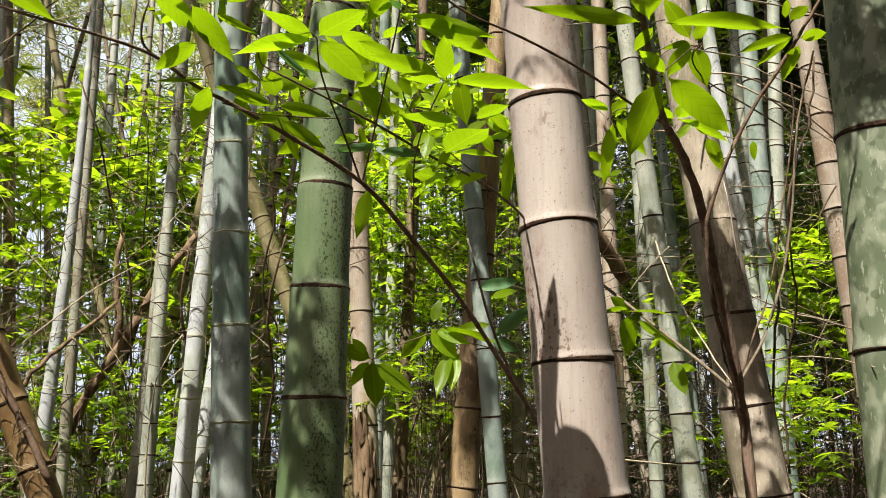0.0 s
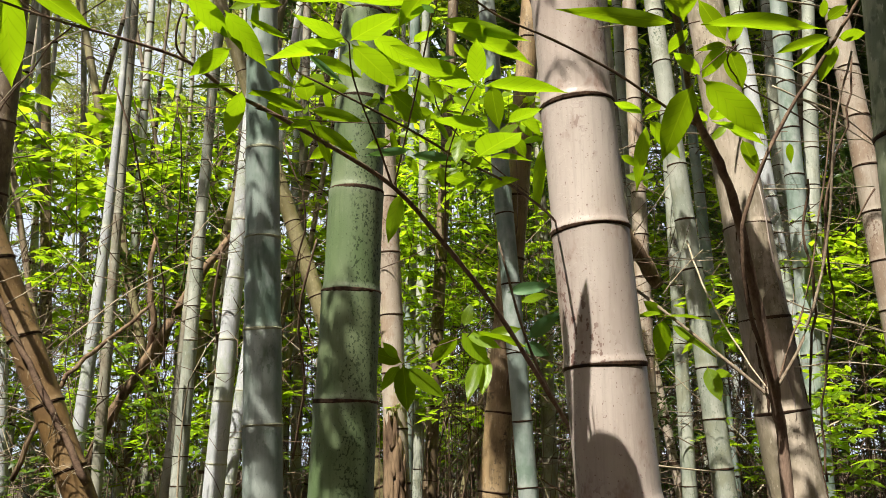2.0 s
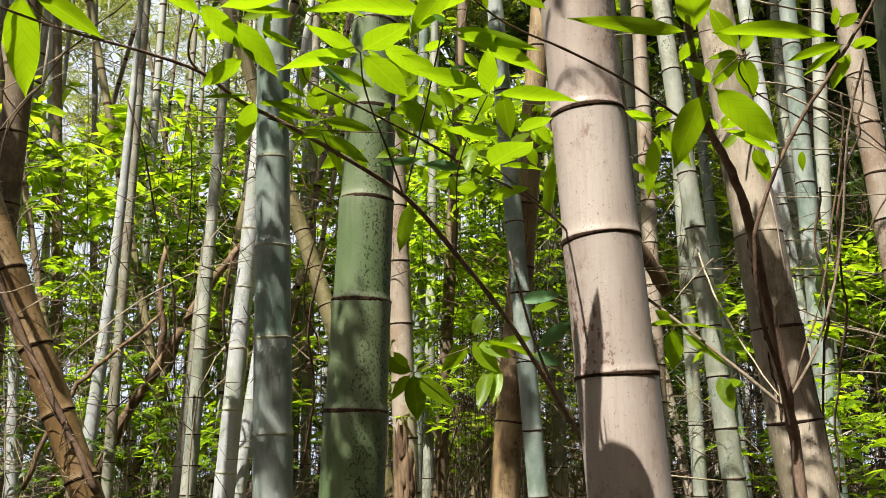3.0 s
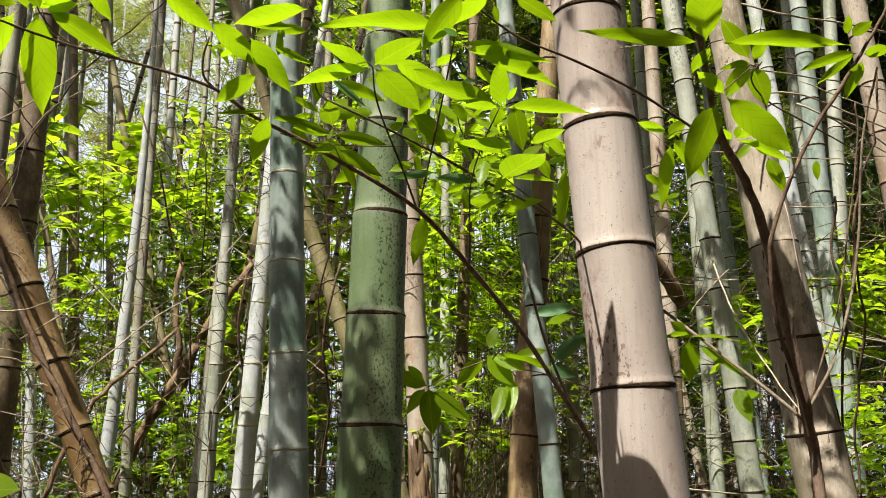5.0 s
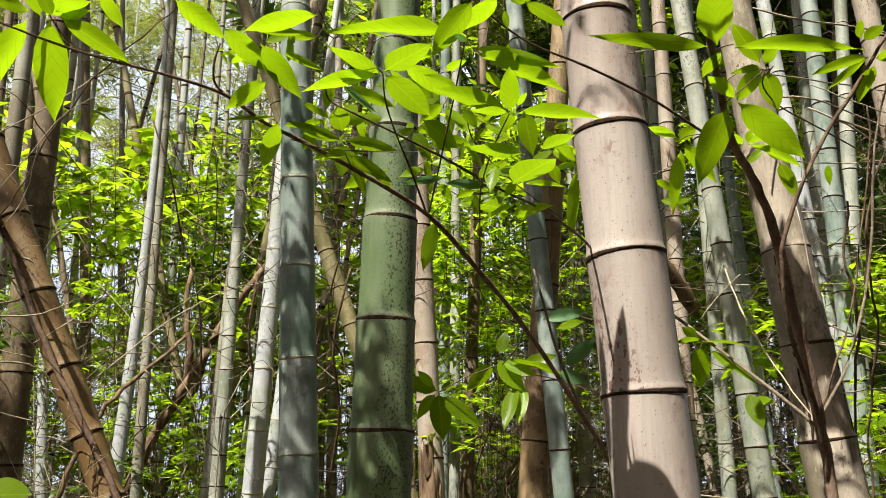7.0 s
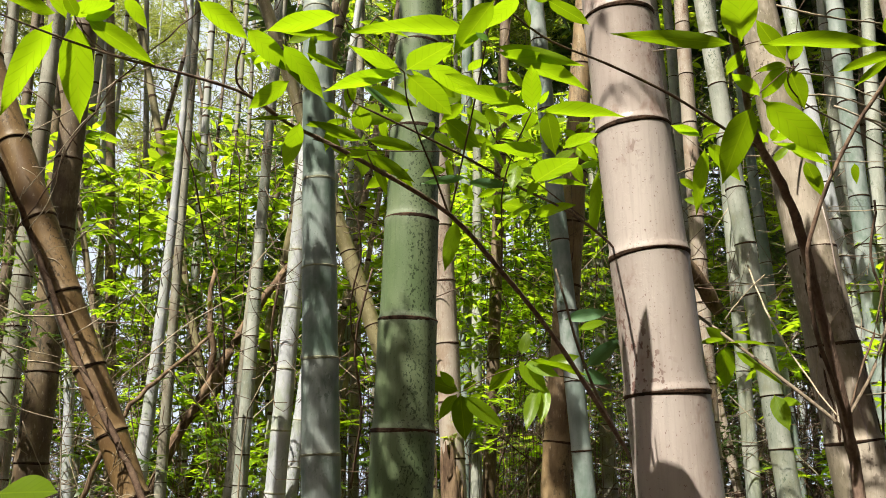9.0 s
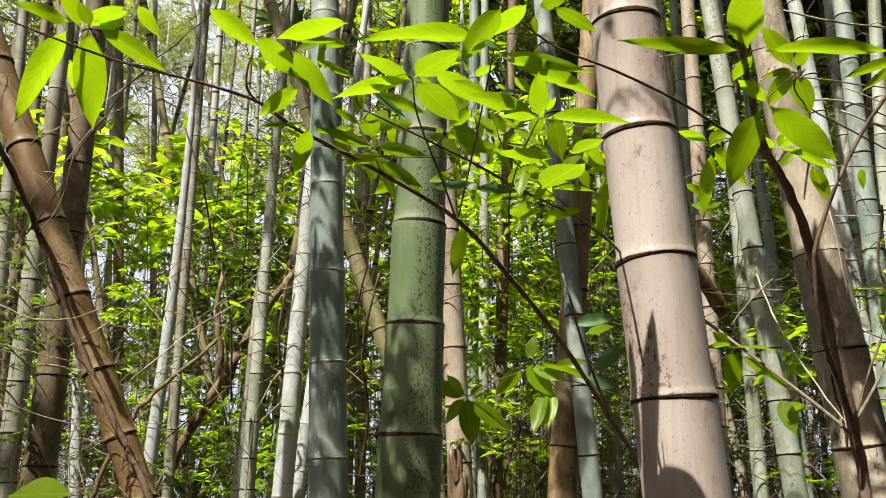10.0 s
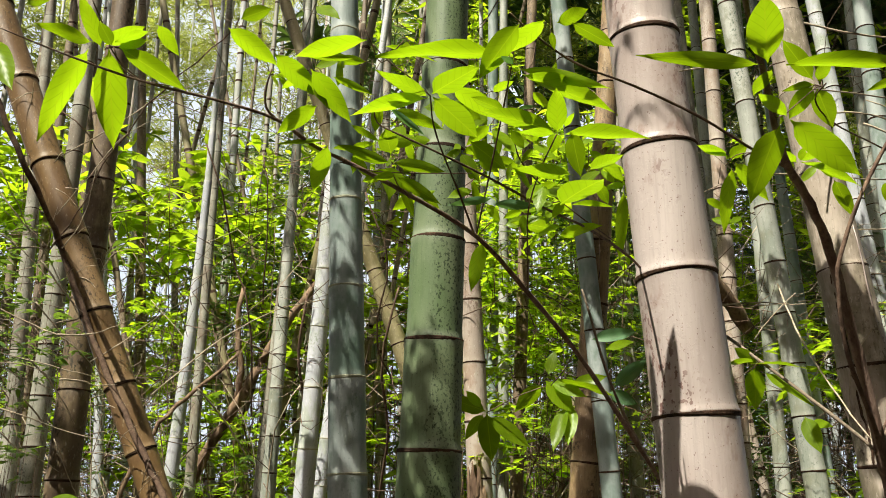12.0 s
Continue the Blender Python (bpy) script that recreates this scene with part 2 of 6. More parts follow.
MAT = {
    "pale": bamboo_mat("dry_pale_culm", (0.394, 0.317, 0.292), (0.474, 0.398, 0.376), (0.13, 0.055, 0.045), 0.22, 0.42, 0.28, (0.60, 0.53, 0.48), 0.0, (0.24, 0.145, 0.12), 0.16, patch_scale=11, fleck_amount=0.14),
    # the split culm's dark olive patches paint in part of its dappled shade
    "split": bamboo_mat("split_culm", (0.414, 0.333, 0.270), (0.504, 0.419, 0.351), (0.08, 0.05, 0.035), 0.3, 0.6, 0.6, (0.62, 0.54, 0.46), 0.1, (0.15, 0.125, 0.075), 0.48, patch_scale=6),
    "green": bamboo_mat("algae_green_culm", (0.106, 0.152, 0.069), (0.170, 0.212, 0.115), (0.015, 0.028, 0.010), 1.0, 0.5, 0.3, (0.34, 0.36, 0.29), 0.25, (0.095, 0.14, 0.065), 0.4, spot_scale=230, fleck_amount=0.12, one_side=True),
    "grey": bamboo_mat("waxy_grey_culm", (0.215, 0.262, 0.245), (0.345, 0.372, 0.362), (0.10, 0.14, 0.11), 0.1, 0.45, 0.25, (0.45, 0.46, 0.42), 0.25, (0.11, 0.17, 0.13), 0.4, fleck_amount=0.1),
    "white": bamboo_mat("whitish_culm", (0.410, 0.418, 0.455), (0.490, 0.490, 0.530), (0.18, 0.22, 0.14), 0.35, 0.5, 0.35, (0.70, 0.68, 0.64), 0.35, (0.34, 0.37, 0.29), 0.4, patch_scale=8),
    "blue": bamboo_mat("grey_green_culm", (0.26, 0.28, 0.24), (0.42, 0.42, 0.38), (0.08, 0.11, 0.08), 0.3, 0.5, 0.3, (0.50, 0.49, 0.44), 0.3, (0.22, 0.22, 0.16), 0.4, patch_scale=9),
    "brown": bamboo_mat("dry_brown_culm", (0.17, 0.12, 0.065), (0.27, 0.195, 0.12), (0.04, 0.035, 0.025), 0.5, 0.6, 0.6, (0.40, 0.33, 0.26), 0.2, (0.10, 0.065, 0.045), 0.6, patch_scale=9),
    "rust": bamboo_mat("rusty_culm", (0.25, 0.165, 0.085), (0.37, 0.255, 0.145), (0.05, 0.035, 0.025), 0.4, 0.6, 0.6, (0.42, 0.33, 0.24), 0.2, (0.13, 0.08, 0.045), 0.45, patch_scale=9),
    "tan": bamboo_mat("tan_culm", (0.172, 0.102, 0.043), (0.246, 0.152, 0.070), (0.06, 0.04, 0.025), 0.3, 0.45, 0.4, (0.40, 0.31, 0.20), 0.15, (0.14, 0.08, 0.04), 0.45),
    "olive": bamboo_mat("olive_tan_culm", (0.20, 0.165, 0.08), (0.29, 0.245, 0.13), (0.06, 0.05, 0.03), 0.3, 0.5, 0.4, (0.40, 0.34, 0.22), 0.15, (0.13, 0.11, 0.05), 0.4),
    "pink": bamboo_mat("pinkish_culm", (0.340, 0.272, 0.225), (0.416, 0.348, 0.297), (0.16, 0.09, 0.065), 0.4, 0.55, 0.45, (0.58, 0.51, 0.44), 0.2, (0.27, 0.18, 0.13), 0.4, patch_scale=8),
    "mottled": bamboo_mat("mottled_culm", (0.21, 0.23, 0.16), (0.30, 0.315, 0.24), (0.07, 0.09, 0.05), 0.9, 0.55, 0.15, (0.44, 0.45, 0.38), 0.1, (0.075, 0.10, 0.055), 0.62, patch_scale=42, patch_rough=0.35, spot_scale=38),
    "far": bamboo_mat("far_culm", (0.24, 0.23, 0.185), (0.38, 0.36, 0.30), (0.09, 0.085, 0.06), 0.4, 0.6, 0.3, (0.48, 0.46, 0.40), 0.3, (0.18, 0.135, 0.095), 0.5, patch_scale=4),
    "scar": rough_mat("node_scar", (0.035, 0.02, 0.014), (0.10, 0.055, 0.036), 60, (1, 1, 1)),
    "scar_pale": rough_mat("waxy_node_scar", (0.34, 0.33, 0.23), (0.46, 0.44, 0.33), 60, (1, 1, 1)),
    "sheath": rough_mat("rotted_sheath", (0.10, 0.06, 0.04), (0.28, 0.19, 0.12), 25, (1, 1, 0.25)),
    "twig": rough_mat("dark_twig", (0.10, 0.06, 0.045), (0.20, 0.13, 0.09), 40, (1, 1, 1)),
    "stem_bark": rough_mat("stem_bark", (0.17, 0.105, 0.08), (0.28, 0.19, 0.15), 60, (1, 1, 0.3)),
    "grey_twig": rough_mat("grey_twig", (0.17, 0.125, 0.09), (0.27, 0.21, 0.16), 40, (1, 1, 1)),
    "dry_twig": rough_mat("dry_twig", (0.34, 0.27, 0.19), (0.48, 0.40, 0.30), 40, (1, 1, 1)),
    "litter": rough_mat("leaf_litter", (0.04, 0.028, 0.018), (0.10, 0.07, 0.042), 9, (1, 1, 1), 0.95, 0.02),
    "litter_leaf": leaf_mat("litter_leaf", (0.13, 0.095, 0.058), (0.10, 0.065, 0.03), vary=0.9, share=0.2),
    "leaf": leaf_mat("young_leaf", (0.185, 0.292, 0.008), (0.335, 0.525, 0.005), True, gloss=0.3, share=0.57, vary=0.65),
    # bluish green base paints the sky's sheen onto some of the sapling leaves
    "sky_sheen_leaf": leaf_mat("sky_sheen_leaf", (0.11, 0.22, 0.10), (0.16, 0.34, 0.06), True, gloss=0.9, share=0.35),
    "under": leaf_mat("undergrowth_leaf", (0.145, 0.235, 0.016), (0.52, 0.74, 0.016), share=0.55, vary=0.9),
    # darker leaf greens with the dim wood's shade put into the colour
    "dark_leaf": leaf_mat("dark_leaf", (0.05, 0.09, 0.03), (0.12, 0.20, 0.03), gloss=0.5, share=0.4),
    "shade_toned_leaf": leaf_mat("shade_toned_leaf", (0.06, 0.105, 0.025), (0.24, 0.38, 0.035), gloss=0.5, share=0.4, vary=0.8),
    "bamboo_leaf": leaf_mat("bamboo_leaf", (0.17, 0.21, 0.05), (0.42, 0.47, 0.08), vary=0.7),
}

# ---- shapes ----
def mesh_of(name, verts, faces, material, smooth=True):
    me = bpy.data.meshes.new(name)
    me.from_pydata(verts, [], faces)
    me.materials.append(material)
    if smooth:
        me.polygons.foreach_set("use_smooth", [True] * len(me.polygons))
    me.update()
    return me


def lathe(profile, sides):
    """Verts and faces of a profile of (radius, height) turned round z."""
    v, q = [], []
    for r, z in profile:
        v += [(r * math.cos(2 * math.pi * k / sides), r * math.sin(2 * math.pi * k / sides), z) for k in range(sides)]
    for i in range(len(profile) - 1):
        for k in range(sides):
            a, b = i * sides + k, i * sides + (k + 1) % sides
            q.append((a, b, b + sides, a + sides))
    return v, q


WALL = [(0.90, -0.004), (1.055, 0.0), (1.052, 0.010), (1.025, 0.03), (1.008, 0.06), (1.0, 0.12), (0.996, 0.5), (0.997, 0.90), (1.006, 0.97), (1.012, 0.992), (0.97, 1.0)]
SCAR = [(0.98, -1.3), (1.02, -1.1), (1.028, -0.6), (1.036, -0.2), (1.042, 0.0), (1.0, 0.05)]
units = {}


def unit(kind, sides, mat):
    """The shared mesh of an internode, or of a node's scar with an uneven, frayed edge."""
    key = (kind, sides, mat)
    if key not in units:
        wall, scar = WALL, SCAR
        if sides < 40:                            # slimmer culms have a flatter lip and a fuller scar
            wall, scar = [(min(r, 1.03), z) for r, z in WALL], [(r + 0.016, z) for r, z in SCAR]
        v, q = lathe(wall if kind == "internode" else scar, sides)
        if kind == "node_ring":
            r = random.Random(sides)
            fray = [r.gauss(0, 1) for _ in range(sides)]
            v = [(x * (1 + 0.001 * fray[i % sides]), y * (1 + 0.001 * fray[i % sides]),
                  z + 0.03 * fray[(i * 7) % sides] + 0.3 * math.sin(i % sides * 2 * math.pi / sides * 2 + 1) * (z < -0.2)) for i, (x, y, z) in enumerate(v)]
        units[key] = mesh_of(kind, v, q, MAT[mat])
    return units[key]


def child(name, data, parent, m, label=""):
    ob = new(name, data)
    ob.parent = parent
    ob.matrix_basis = m
    if label:
        ob["label"] = label
    return ob


def empty(name, at, label, category, group=""):
    ob = new(name)
    ob.empty_display_size = 0.1
    ob.location = at
    return tagged(ob, label, category, group)


def culm(mat, x, y, lx, ly, r, taper, nodes, height=9.0, bx=0.0, by=0.0, sides=20, scar="scar", label="", gap=0.32, start=-0.1, ring=0.005):
    """A bamboo culm: internodes between scars along a slightly bent axis. r: radius at the ground, taper: its loss per metre.
    nodes: heights of known joints; beyond them the joints go on at a steady gap."""
    top = empty("bamboo_culm", (x, y, 0), label or "bamboo culm standing in leaf litter", "bamboo", "bamboo culms of the grove")
    zs = sorted(nodes) if nodes else [gap * 0.6]
    lo, hi = (zs[1] - zs[0], zs[-1] - zs[-2]) if len(zs) > 1 else (gap, gap)
    while zs[0] > start + 0.05:
        lo *= 0.94
        zs.insert(0, zs[0] - max(lo, 0.07))
    while zs[-1] < height:
        hi *= 1.01
        zs.append(zs[-1] + min(hi, 0.6))
    at = lambda z: Vector((lx * z + bx * z * z, ly * z + by * z * z, z))
    for a, b in zip(zs, zs[1:]):
        p, q = at(a), at(b)
        d = q - p
        turn = d.to_track_quat("Z", "Y").to_matrix().to_4x4() @ Matrix.Rotation(a * 37.0, 4, "Z")
        rad = max(r - taper * (a + b) / 2, 0.008)
        child("internode", unit("internode", sides, mat), top, Matrix.Translation(p) @ turn @ Matrix.Diagonal((rad, rad, d.length, 1)))
        joint = max(r - taper * a, 0.008) * 1.012
        child("node_ring", unit("node_ring", sides, scar), top, Matrix.Translation(p) @ turn @ Matrix.Diagonal((joint, joint, min(ring, rad * 0.12), 1)))
    return top


FAR = {}


def far_culm(mat, scar, x, y, lx, ly, r, height, gap, label):
    """A distant culm: one mesh of stacked internodes and their rings, shared by many."""
    key = (mat, scar, round(gap * 20), round(height))
    if key not in FAR:
        prof, tone = [], []
        z, step = -0.1, key[2] / 20
        while z < key[3]:
            rr = max(1.0 - 0.05 * z, 0.3) * 0.036
            for a, b, mi in ((1.03, 0.0, 1), (1.06, 0.008, 1), (1.01, 0.02, 0), (0.995, 0.09, 0), (0.995, step * 0.9, 0), (1.015, step - 0.004, 0)):
                prof.append((a * rr, z + b))
                tone += [mi] * 7
            z += step
        v, q = lathe(prof, 7)
        tone = tone[:len(q)]
        me = mesh_of("bamboo_culm", v, q, MAT[mat])
        me.materials.append(MAT[scar])
        me.polygons.foreach_set("material_index", tone)
        FAR[key] = me
    ob = new("bamboo_culm", FAR[key])
    s = r / 0.036
    m = Matrix(((s, 0, lx, x), (0, s, ly, y), (0, 0, 1, 0), (0, 0, 0, 1)))
    ob.matrix_world = m
    return tagged(ob, label, "bamboo", "bamboo culms of the grove")


def tube(points, radii, sides=6):
    """Verts and faces of a round bent rod through points."""
    pts = [Vector(p) for p in points]
    v, q = [], []
    for i, p in enumerate(pts):
        d = (pts[min(i + 1, len(pts) - 1)] - pts[max(i - 1, 0)]).normalized()
        side = d.cross(Vector((0.3, 0.2, 1)) if abs(d.z) < 0.9 else Vector((1, 0, 0))).normalized()
        other = d.cross(side)
        for k in range(sides):
            a = 2 * math.pi * k / sides
            v.append(p + (side * math.cos(a) + other * math.sin(a)) * radii[i])
    for i in range(len(pts) - 1):
        for k in range(sides):
            a, b = i * sides + k, i * sides + (k + 1) % sides
            q.append((a, b, b + sides, a + sides))
    q.append(tuple(range(sides))[::-1])
    q.append(tuple(range((len(pts) - 1) * sides, len(pts) * sides)))
    return v, q


def smooth_line(points, steps=4):
    """Points with a Catmull-Rom line through them."""
    p = [Vector(a) for a in points]
    p = [2 * p[0] - p[1]] + p + [2 * p[-1] - p[-2]]
    out = []
    for i in range(1, len(p) - 2):
        for s in range(steps):
            t = s / steps
            out.append(0.5 * (2 * p[i] + (p[i + 1] - p[i - 1]) * t + (2 * p[i - 1] - 5 * p[i] + 4 * p[i + 1] - p[i + 2]) * t * t
                              + (3 * p[i] - p[i - 1] - 3 * p[i + 1] + p[i + 2]) * t ** 3))
    return out + [p[-2]]


TWIGS = {}                                        # the twigs of each sapling, for its leaves


def rod(name, points, r0, r1, mat, parent=None, label="", sides=8, steps=4, rough=0.0):
    """A bent twig or stem, thinning from r0 to r1, with small knots."""
    line = smooth_line(points, steps)
    rnd = random.Random(round(points[0][0] * 1000) + round(points[-1][2] * 777))
    n = len(line)
    if rough:
        line = [p + Vector((rnd.uniform(-1, 1), rnd.uniform(-1, 1), rnd.uniform(-1, 1))) * rough if 0 < i < n - 1 else p for i, p in enumerate(line)]
    radii = [(r0 + (r1 - r0) * i / (n - 1)) * (1 + 0.12 * rnd.uniform(-1, 1)) for i in range(n)]
    ob = new(name, mesh_of(name, *tube(line, radii, sides), MAT[mat]))
    if parent:
        ob.parent = parent
        ob.matrix_parent_inverse = Matrix.Translation(-parent.location)
        TWIGS.setdefault(parent, []).append((ob, line))
    if label:
        ob["label"] = label
    return ob


OUTLINE_AT = (0, 0.04, 0.07, 0.15, 0.28, 0.42, 0.56, 0.70, 0.82, 0.90, 0.95, 1.0)
OUTLINE = (0.012, 0.014, 0.09, 0.31, 0.465, 0.50, 0.475, 0.39, 0.25, 0.12, 0.05, 0.003)


def blade(rows, fold=0.10, droop=0.12, wave=0.0, seed=0, belly=0.42, spread=1.0, shape=(OUTLINE_AT, OUTLINE)):
    """A lance-shaped leaf of length 1 along x and width 1 along y: pointed tip, short stalk, folded along its rib."""
    rnd = random.Random(seed)
    v, q = [], []
    ys = (-1, -0.5, 0, 0.5, 1)
    for i in range(rows + 1):
        t = i / rows
        w = float(np.interp(t + 0.1 * (0.42 - belly) * math.sin(math.pi * t), *shape)) * spread
        for s in ys:
            yy = s * w
            zz = fold * abs(yy) - droop * t * t + wave * abs(s) ** 2 * math.sin(t * 9 + seed + (2 if s > 0 else 0)) * 0.5
            v.append((t, yy, zz))
    for i in range(rows):
        for k in range(4):
            a = i * 5 + k
            q.append((a, a + 1, a + 6, a + 5))
    return v, q


# ---- ground ----
def ground_height(x, y):
    d = math.hypot(x, y)
    east = min(1.0, max(0.0, (x + 1) / 4))        # the floor climbs gently to the east only
    return 0.10 * noise.noise((x * 0.35, y * 0.35, 0)) + 0.05 * noise.noise((x * 1.3, y * 1.3, 5)) + 0.0010 * east * min(max(0, y - 9), 30) ** 2 - 0.03 * (1 - east) * min(max(0, y - 7), 40)


gv, gf = [], []
steps_g = [-400, -120, -50, -25] + [-16 + 0.5 * i for i in range(65)] + [25, 50, 120, 400]
rows_g = [-400, -120, -40, -15] + [-8 + 0.5 * i for i in range(75)] + [34, 45, 60, 120, 400]
for yy in rows_g:
    gv += [(xx, yy, ground_height(xx, yy) - 0.05) for xx in steps_g]
ng = len(steps_g)
for j in range(len(rows_g) - 1):
    gf += [(j * ng + i, j * ng + i + 1, (j + 1) * ng + i + 1, (j + 1) * ng + i) for i in range(ng - 1)]
tagged(new("ground", mesh_of("ground", gv, gf, MAT["litter"])), "brown forest floor covered in leaf litter", "ground", kind="structure")


# ---- the culms of the grove ----
culm("pale", 0.393, 1.191, -0.0674, 0.000, 0.0690, 0.0070, (1.666, 1.864, 2.059, 2.248), 4.2, label="dry pale beige bamboo culm lit by the sun", sides=80, ring=0.005)
culm("green", -0.1426, 1.454, 0.0237, 0.000, 0.0770, 0.0147, (1.629, 1.816, 1.999, 2.172, 2.346), 4.2, label="green bamboo culm with dark algae specks", sides=80, ring=0.0052)
culm("grey", -0.2361, 1.910, -0.0514, 0.000, 0.0536, 0.0065, (1.601, 1.813, 2.025, 2.241, 2.47), 4.2, label="waxy grey-green bamboo culm with pale joints", sides=48, scar="scar_pale", ring=0.008)
culm("white", -0.834, 3.568, 0.0385, 0.000, 0.0514, 0.0060, (1.49, 1.74, 1.995, 2.257, 2.516), 5.2, label="leaning whitish bamboo culm in sunlight", sides=32, scar="scar_pale")
culm("white", -0.921, 3.889, 0.0883, 0.030, 0.0422, 0.0060, (1.596, 1.807), 5.5, label="thin whitish bamboo culm leaning on its neighbour", sides=24, scar="scar_pale")
culm("white", -1.7667, 4.378, 0.1001, 0.000, 0.0520, 0.0095, (1.58, 1.831, 2.105, 2.381, 2.679, 2.965, 3.251, 3.549, 3.865, 4.191), 5.8, bx=-0.0147, label="tall slender whitish bamboo culm", sides=28, scar="scar_pale")
culm("far", -1.588, 4.578, -0.0120, 0.000, 0.0371, 0.0041, (1.524, 1.814, 2.069, 2.3, 2.585, 2.813), 6.0, label="grey-brown bamboo culm among shrubs", sides=20)
culm("blue", -1.110, 4.199, 0.0159, 0.000, 0.0453, 0.0060, (1.513, 1.658, 1.833, 2.068, 2.238, 2.426, 2.588, 2.8, 3.001, 3.239), 5.7, label="grey bamboo culm half overgrown", sides=24)
culm("far", -1.248, 4.356, 0.0459, 0.000, 0.0336, 0.0038, (), 5.8, label="grey-brown bamboo culm among shrubs", sides=20)
culm("olive", 0.385, 3.701, -0.3607, 0.000, 0.0466, 0.0042, (2.207, 2.374, 2.544, 2.719, 2.982, 3.269, 3.552), 5.3, label="olive-tan bamboo culm leaning at a slant", sides=24)
culm("pink", 0.040, 2.978, -0.0509, 0.000, 0.0521, 0.0060, (1.809, 2.013, 2.24, 2.447, 2.635), 4.8, label="pinkish dry bamboo culm", sides=32)
culm("brown", 0.024, 3.42, 0.0450, 0.000, 0.0300, 0.0020, (1.716, 2.02, 2.31), 5.0, label="dark brown dead bamboo culm", sides=20)
culm("grey", 0.4664, 2.650, -0.0685, 0.000, 0.0330, 0.0014, (1.635, 1.845, 2.066, 2.300, 2.525, 2.760, 3.021), 4.6, label="bluish green waxy bamboo culm", sides=28)
culm("rust", 0.142, 2.773, 0.0931, 0.000, 0.0559, 0.0060, (1.666, 1.929, 2.177, 2.396, 2.581, 2.784), 4.6, label="brown dead bamboo culm with peeling bark", sides=32)
culm("far", 1.488, 5.070, -0.0479, 0.000, 0.0369, 0.0023, (), 6.4, label="thin grey-green bamboo culm in shade", sides=16)
culm("blue", 1.512, 5.465, -0.0099, 0.000, 0.0445, 0.0025, (), 6.6, label="grey bamboo culm among its neighbours", sides=16)
culm("pink", 1.150, 4.091, 0.0050, 0.000, 0.0440, 0.0018, (2.389, 2.605, 2.827, 3.071, 3.338, 3.614, 3.916), 5.6, label="pinkish grey dry bamboo culm", sides=24)
culm("blue", 1.2437, 3.074, -0.0805, 0.000, 0.0460, 0.0036, (1.659, 1.844, 2.028, 2.212, 2.405, 2.624, 2.834, 3.056, 3.276), 4.9, label="grey-green bamboo culm with dark joints", sides=32)
culm("blue", 1.408, 4.314, -0.0014, 0.000, 0.0432, 0.0039, (1.716, 2.082, 2.39), 5.8, label="bluish waxy bamboo culm", sides=20)
culm("grey", 1.919, 4.921, -0.0452, 0.000, 0.0473, 0.0049, (2.206, 2.508, 2.802, 3.086, 3.38), 6.2, label="slim bluish waxy bamboo culm", sides=20)
culm("white", 1.976, 3.885, -0.0815, 0.000, 0.0410, 0.0019, (2.566, 2.749, 2.936, 3.128, 3.324, 3.525, 3.731), 5.5, label="whitish bamboo culm in sun and shade", sides=24)
culm("blue", 2.162, 4.771, 0.0196, 0.000, 0.0481, 0.0027, (), 6.1, label="grey bamboo culm among its neighbours", sides=20)
culm("grey", 1.845, 3.823, 0.0043, 0.000, 0.0524, 0.0029, (2.605, 2.843), 5.4, label="shaded bluish bamboo culm", sides=24)
split = culm("split", 0.9425, 1.732, -0.1063, 0.000, 0.0775, 0.0143, (1.627, 1.818, 2.018, 2.23, 2.42), 4.2, label="split dry beige bamboo culm", sides=44)
culm("blue", 1.749, 3.876, 0.0774, 0.000, 0.0538, 0.0060, (1.824, 2.028, 2.238, 2.426), 5.5, label="grey bamboo culm among its neighbours", sides=24)
culm("pink", 1.739, 2.677, -0.0741, 0.000, 0.0550, 0.0053, (1.998, 2.163, 2.331, 2.494, 2.672, 2.855), 4.6, label="pinkish beige bamboo culm", sides=32)
culm("mottled", 0.651, 1.067, 0.0265, 0.000, 0.0555, 0.0000, (1.668, 1.972), 4.2, label="mottled grey-green bamboo culm", sides=80, ring=0.005)
culm("tan", -0.1362, 2.170, -0.4595, 0.000, 0.0280, -0.0066, (1.655, 1.821, 2.018, 2.225, 2.450, 2.708), 4.2, label="reddish tan bamboo culm leaning at a slant", sides=40)
culm("brown", -1.320, 2.643, -0.0078, 0.000, 0.0590, 0.0060, (1.868, 2.164, 2.339, 2.583), 3.2, label="weathered grey-brown bamboo culm", sides=32)
culm("far", -1.827, 3.392, -0.0103, 0.000, 0.0533, 0.0060, (1.729, 1.933, 2.144), 5.1, label="grey-brown bamboo culm among shrubs", sides=24)
culm("far", -2.042, 3.750, -0.0633, 0.000, 0.0483, 0.0060, (), 5.4, label="grey bamboo culm half hidden by leaves", sides=20)
culm("white", -2.279, 5.303, -0.1043, 0.000, 0.0426, 0.0049, (), 6.5, label="thin pale bamboo culm in shade", sides=16)
culm("brown", -2.263, 5.933, -0.1099, 0.000, 0.0494, 0.0038, (), 7.0, label="brown bamboo culm behind shrubs", sides=16)
culm("far", -2.808, 7.986, -0.0951, 0.000, 0.0428, 0.0028, (), 8.5, label="slim brown bamboo culm", sides=14)
culm("brown", -2.846, 5.964, -0.0763, 0.000, 0.0483, 0.0032, (), 7.0, label="grey-brown bamboo culm among shrubs", sides=14)
culm("white", -2.612, 6.406, -0.0873, 0.000, 0.0402, 0.0037, (), 7.4, label="thin pale bamboo culm in shade", sides=14)
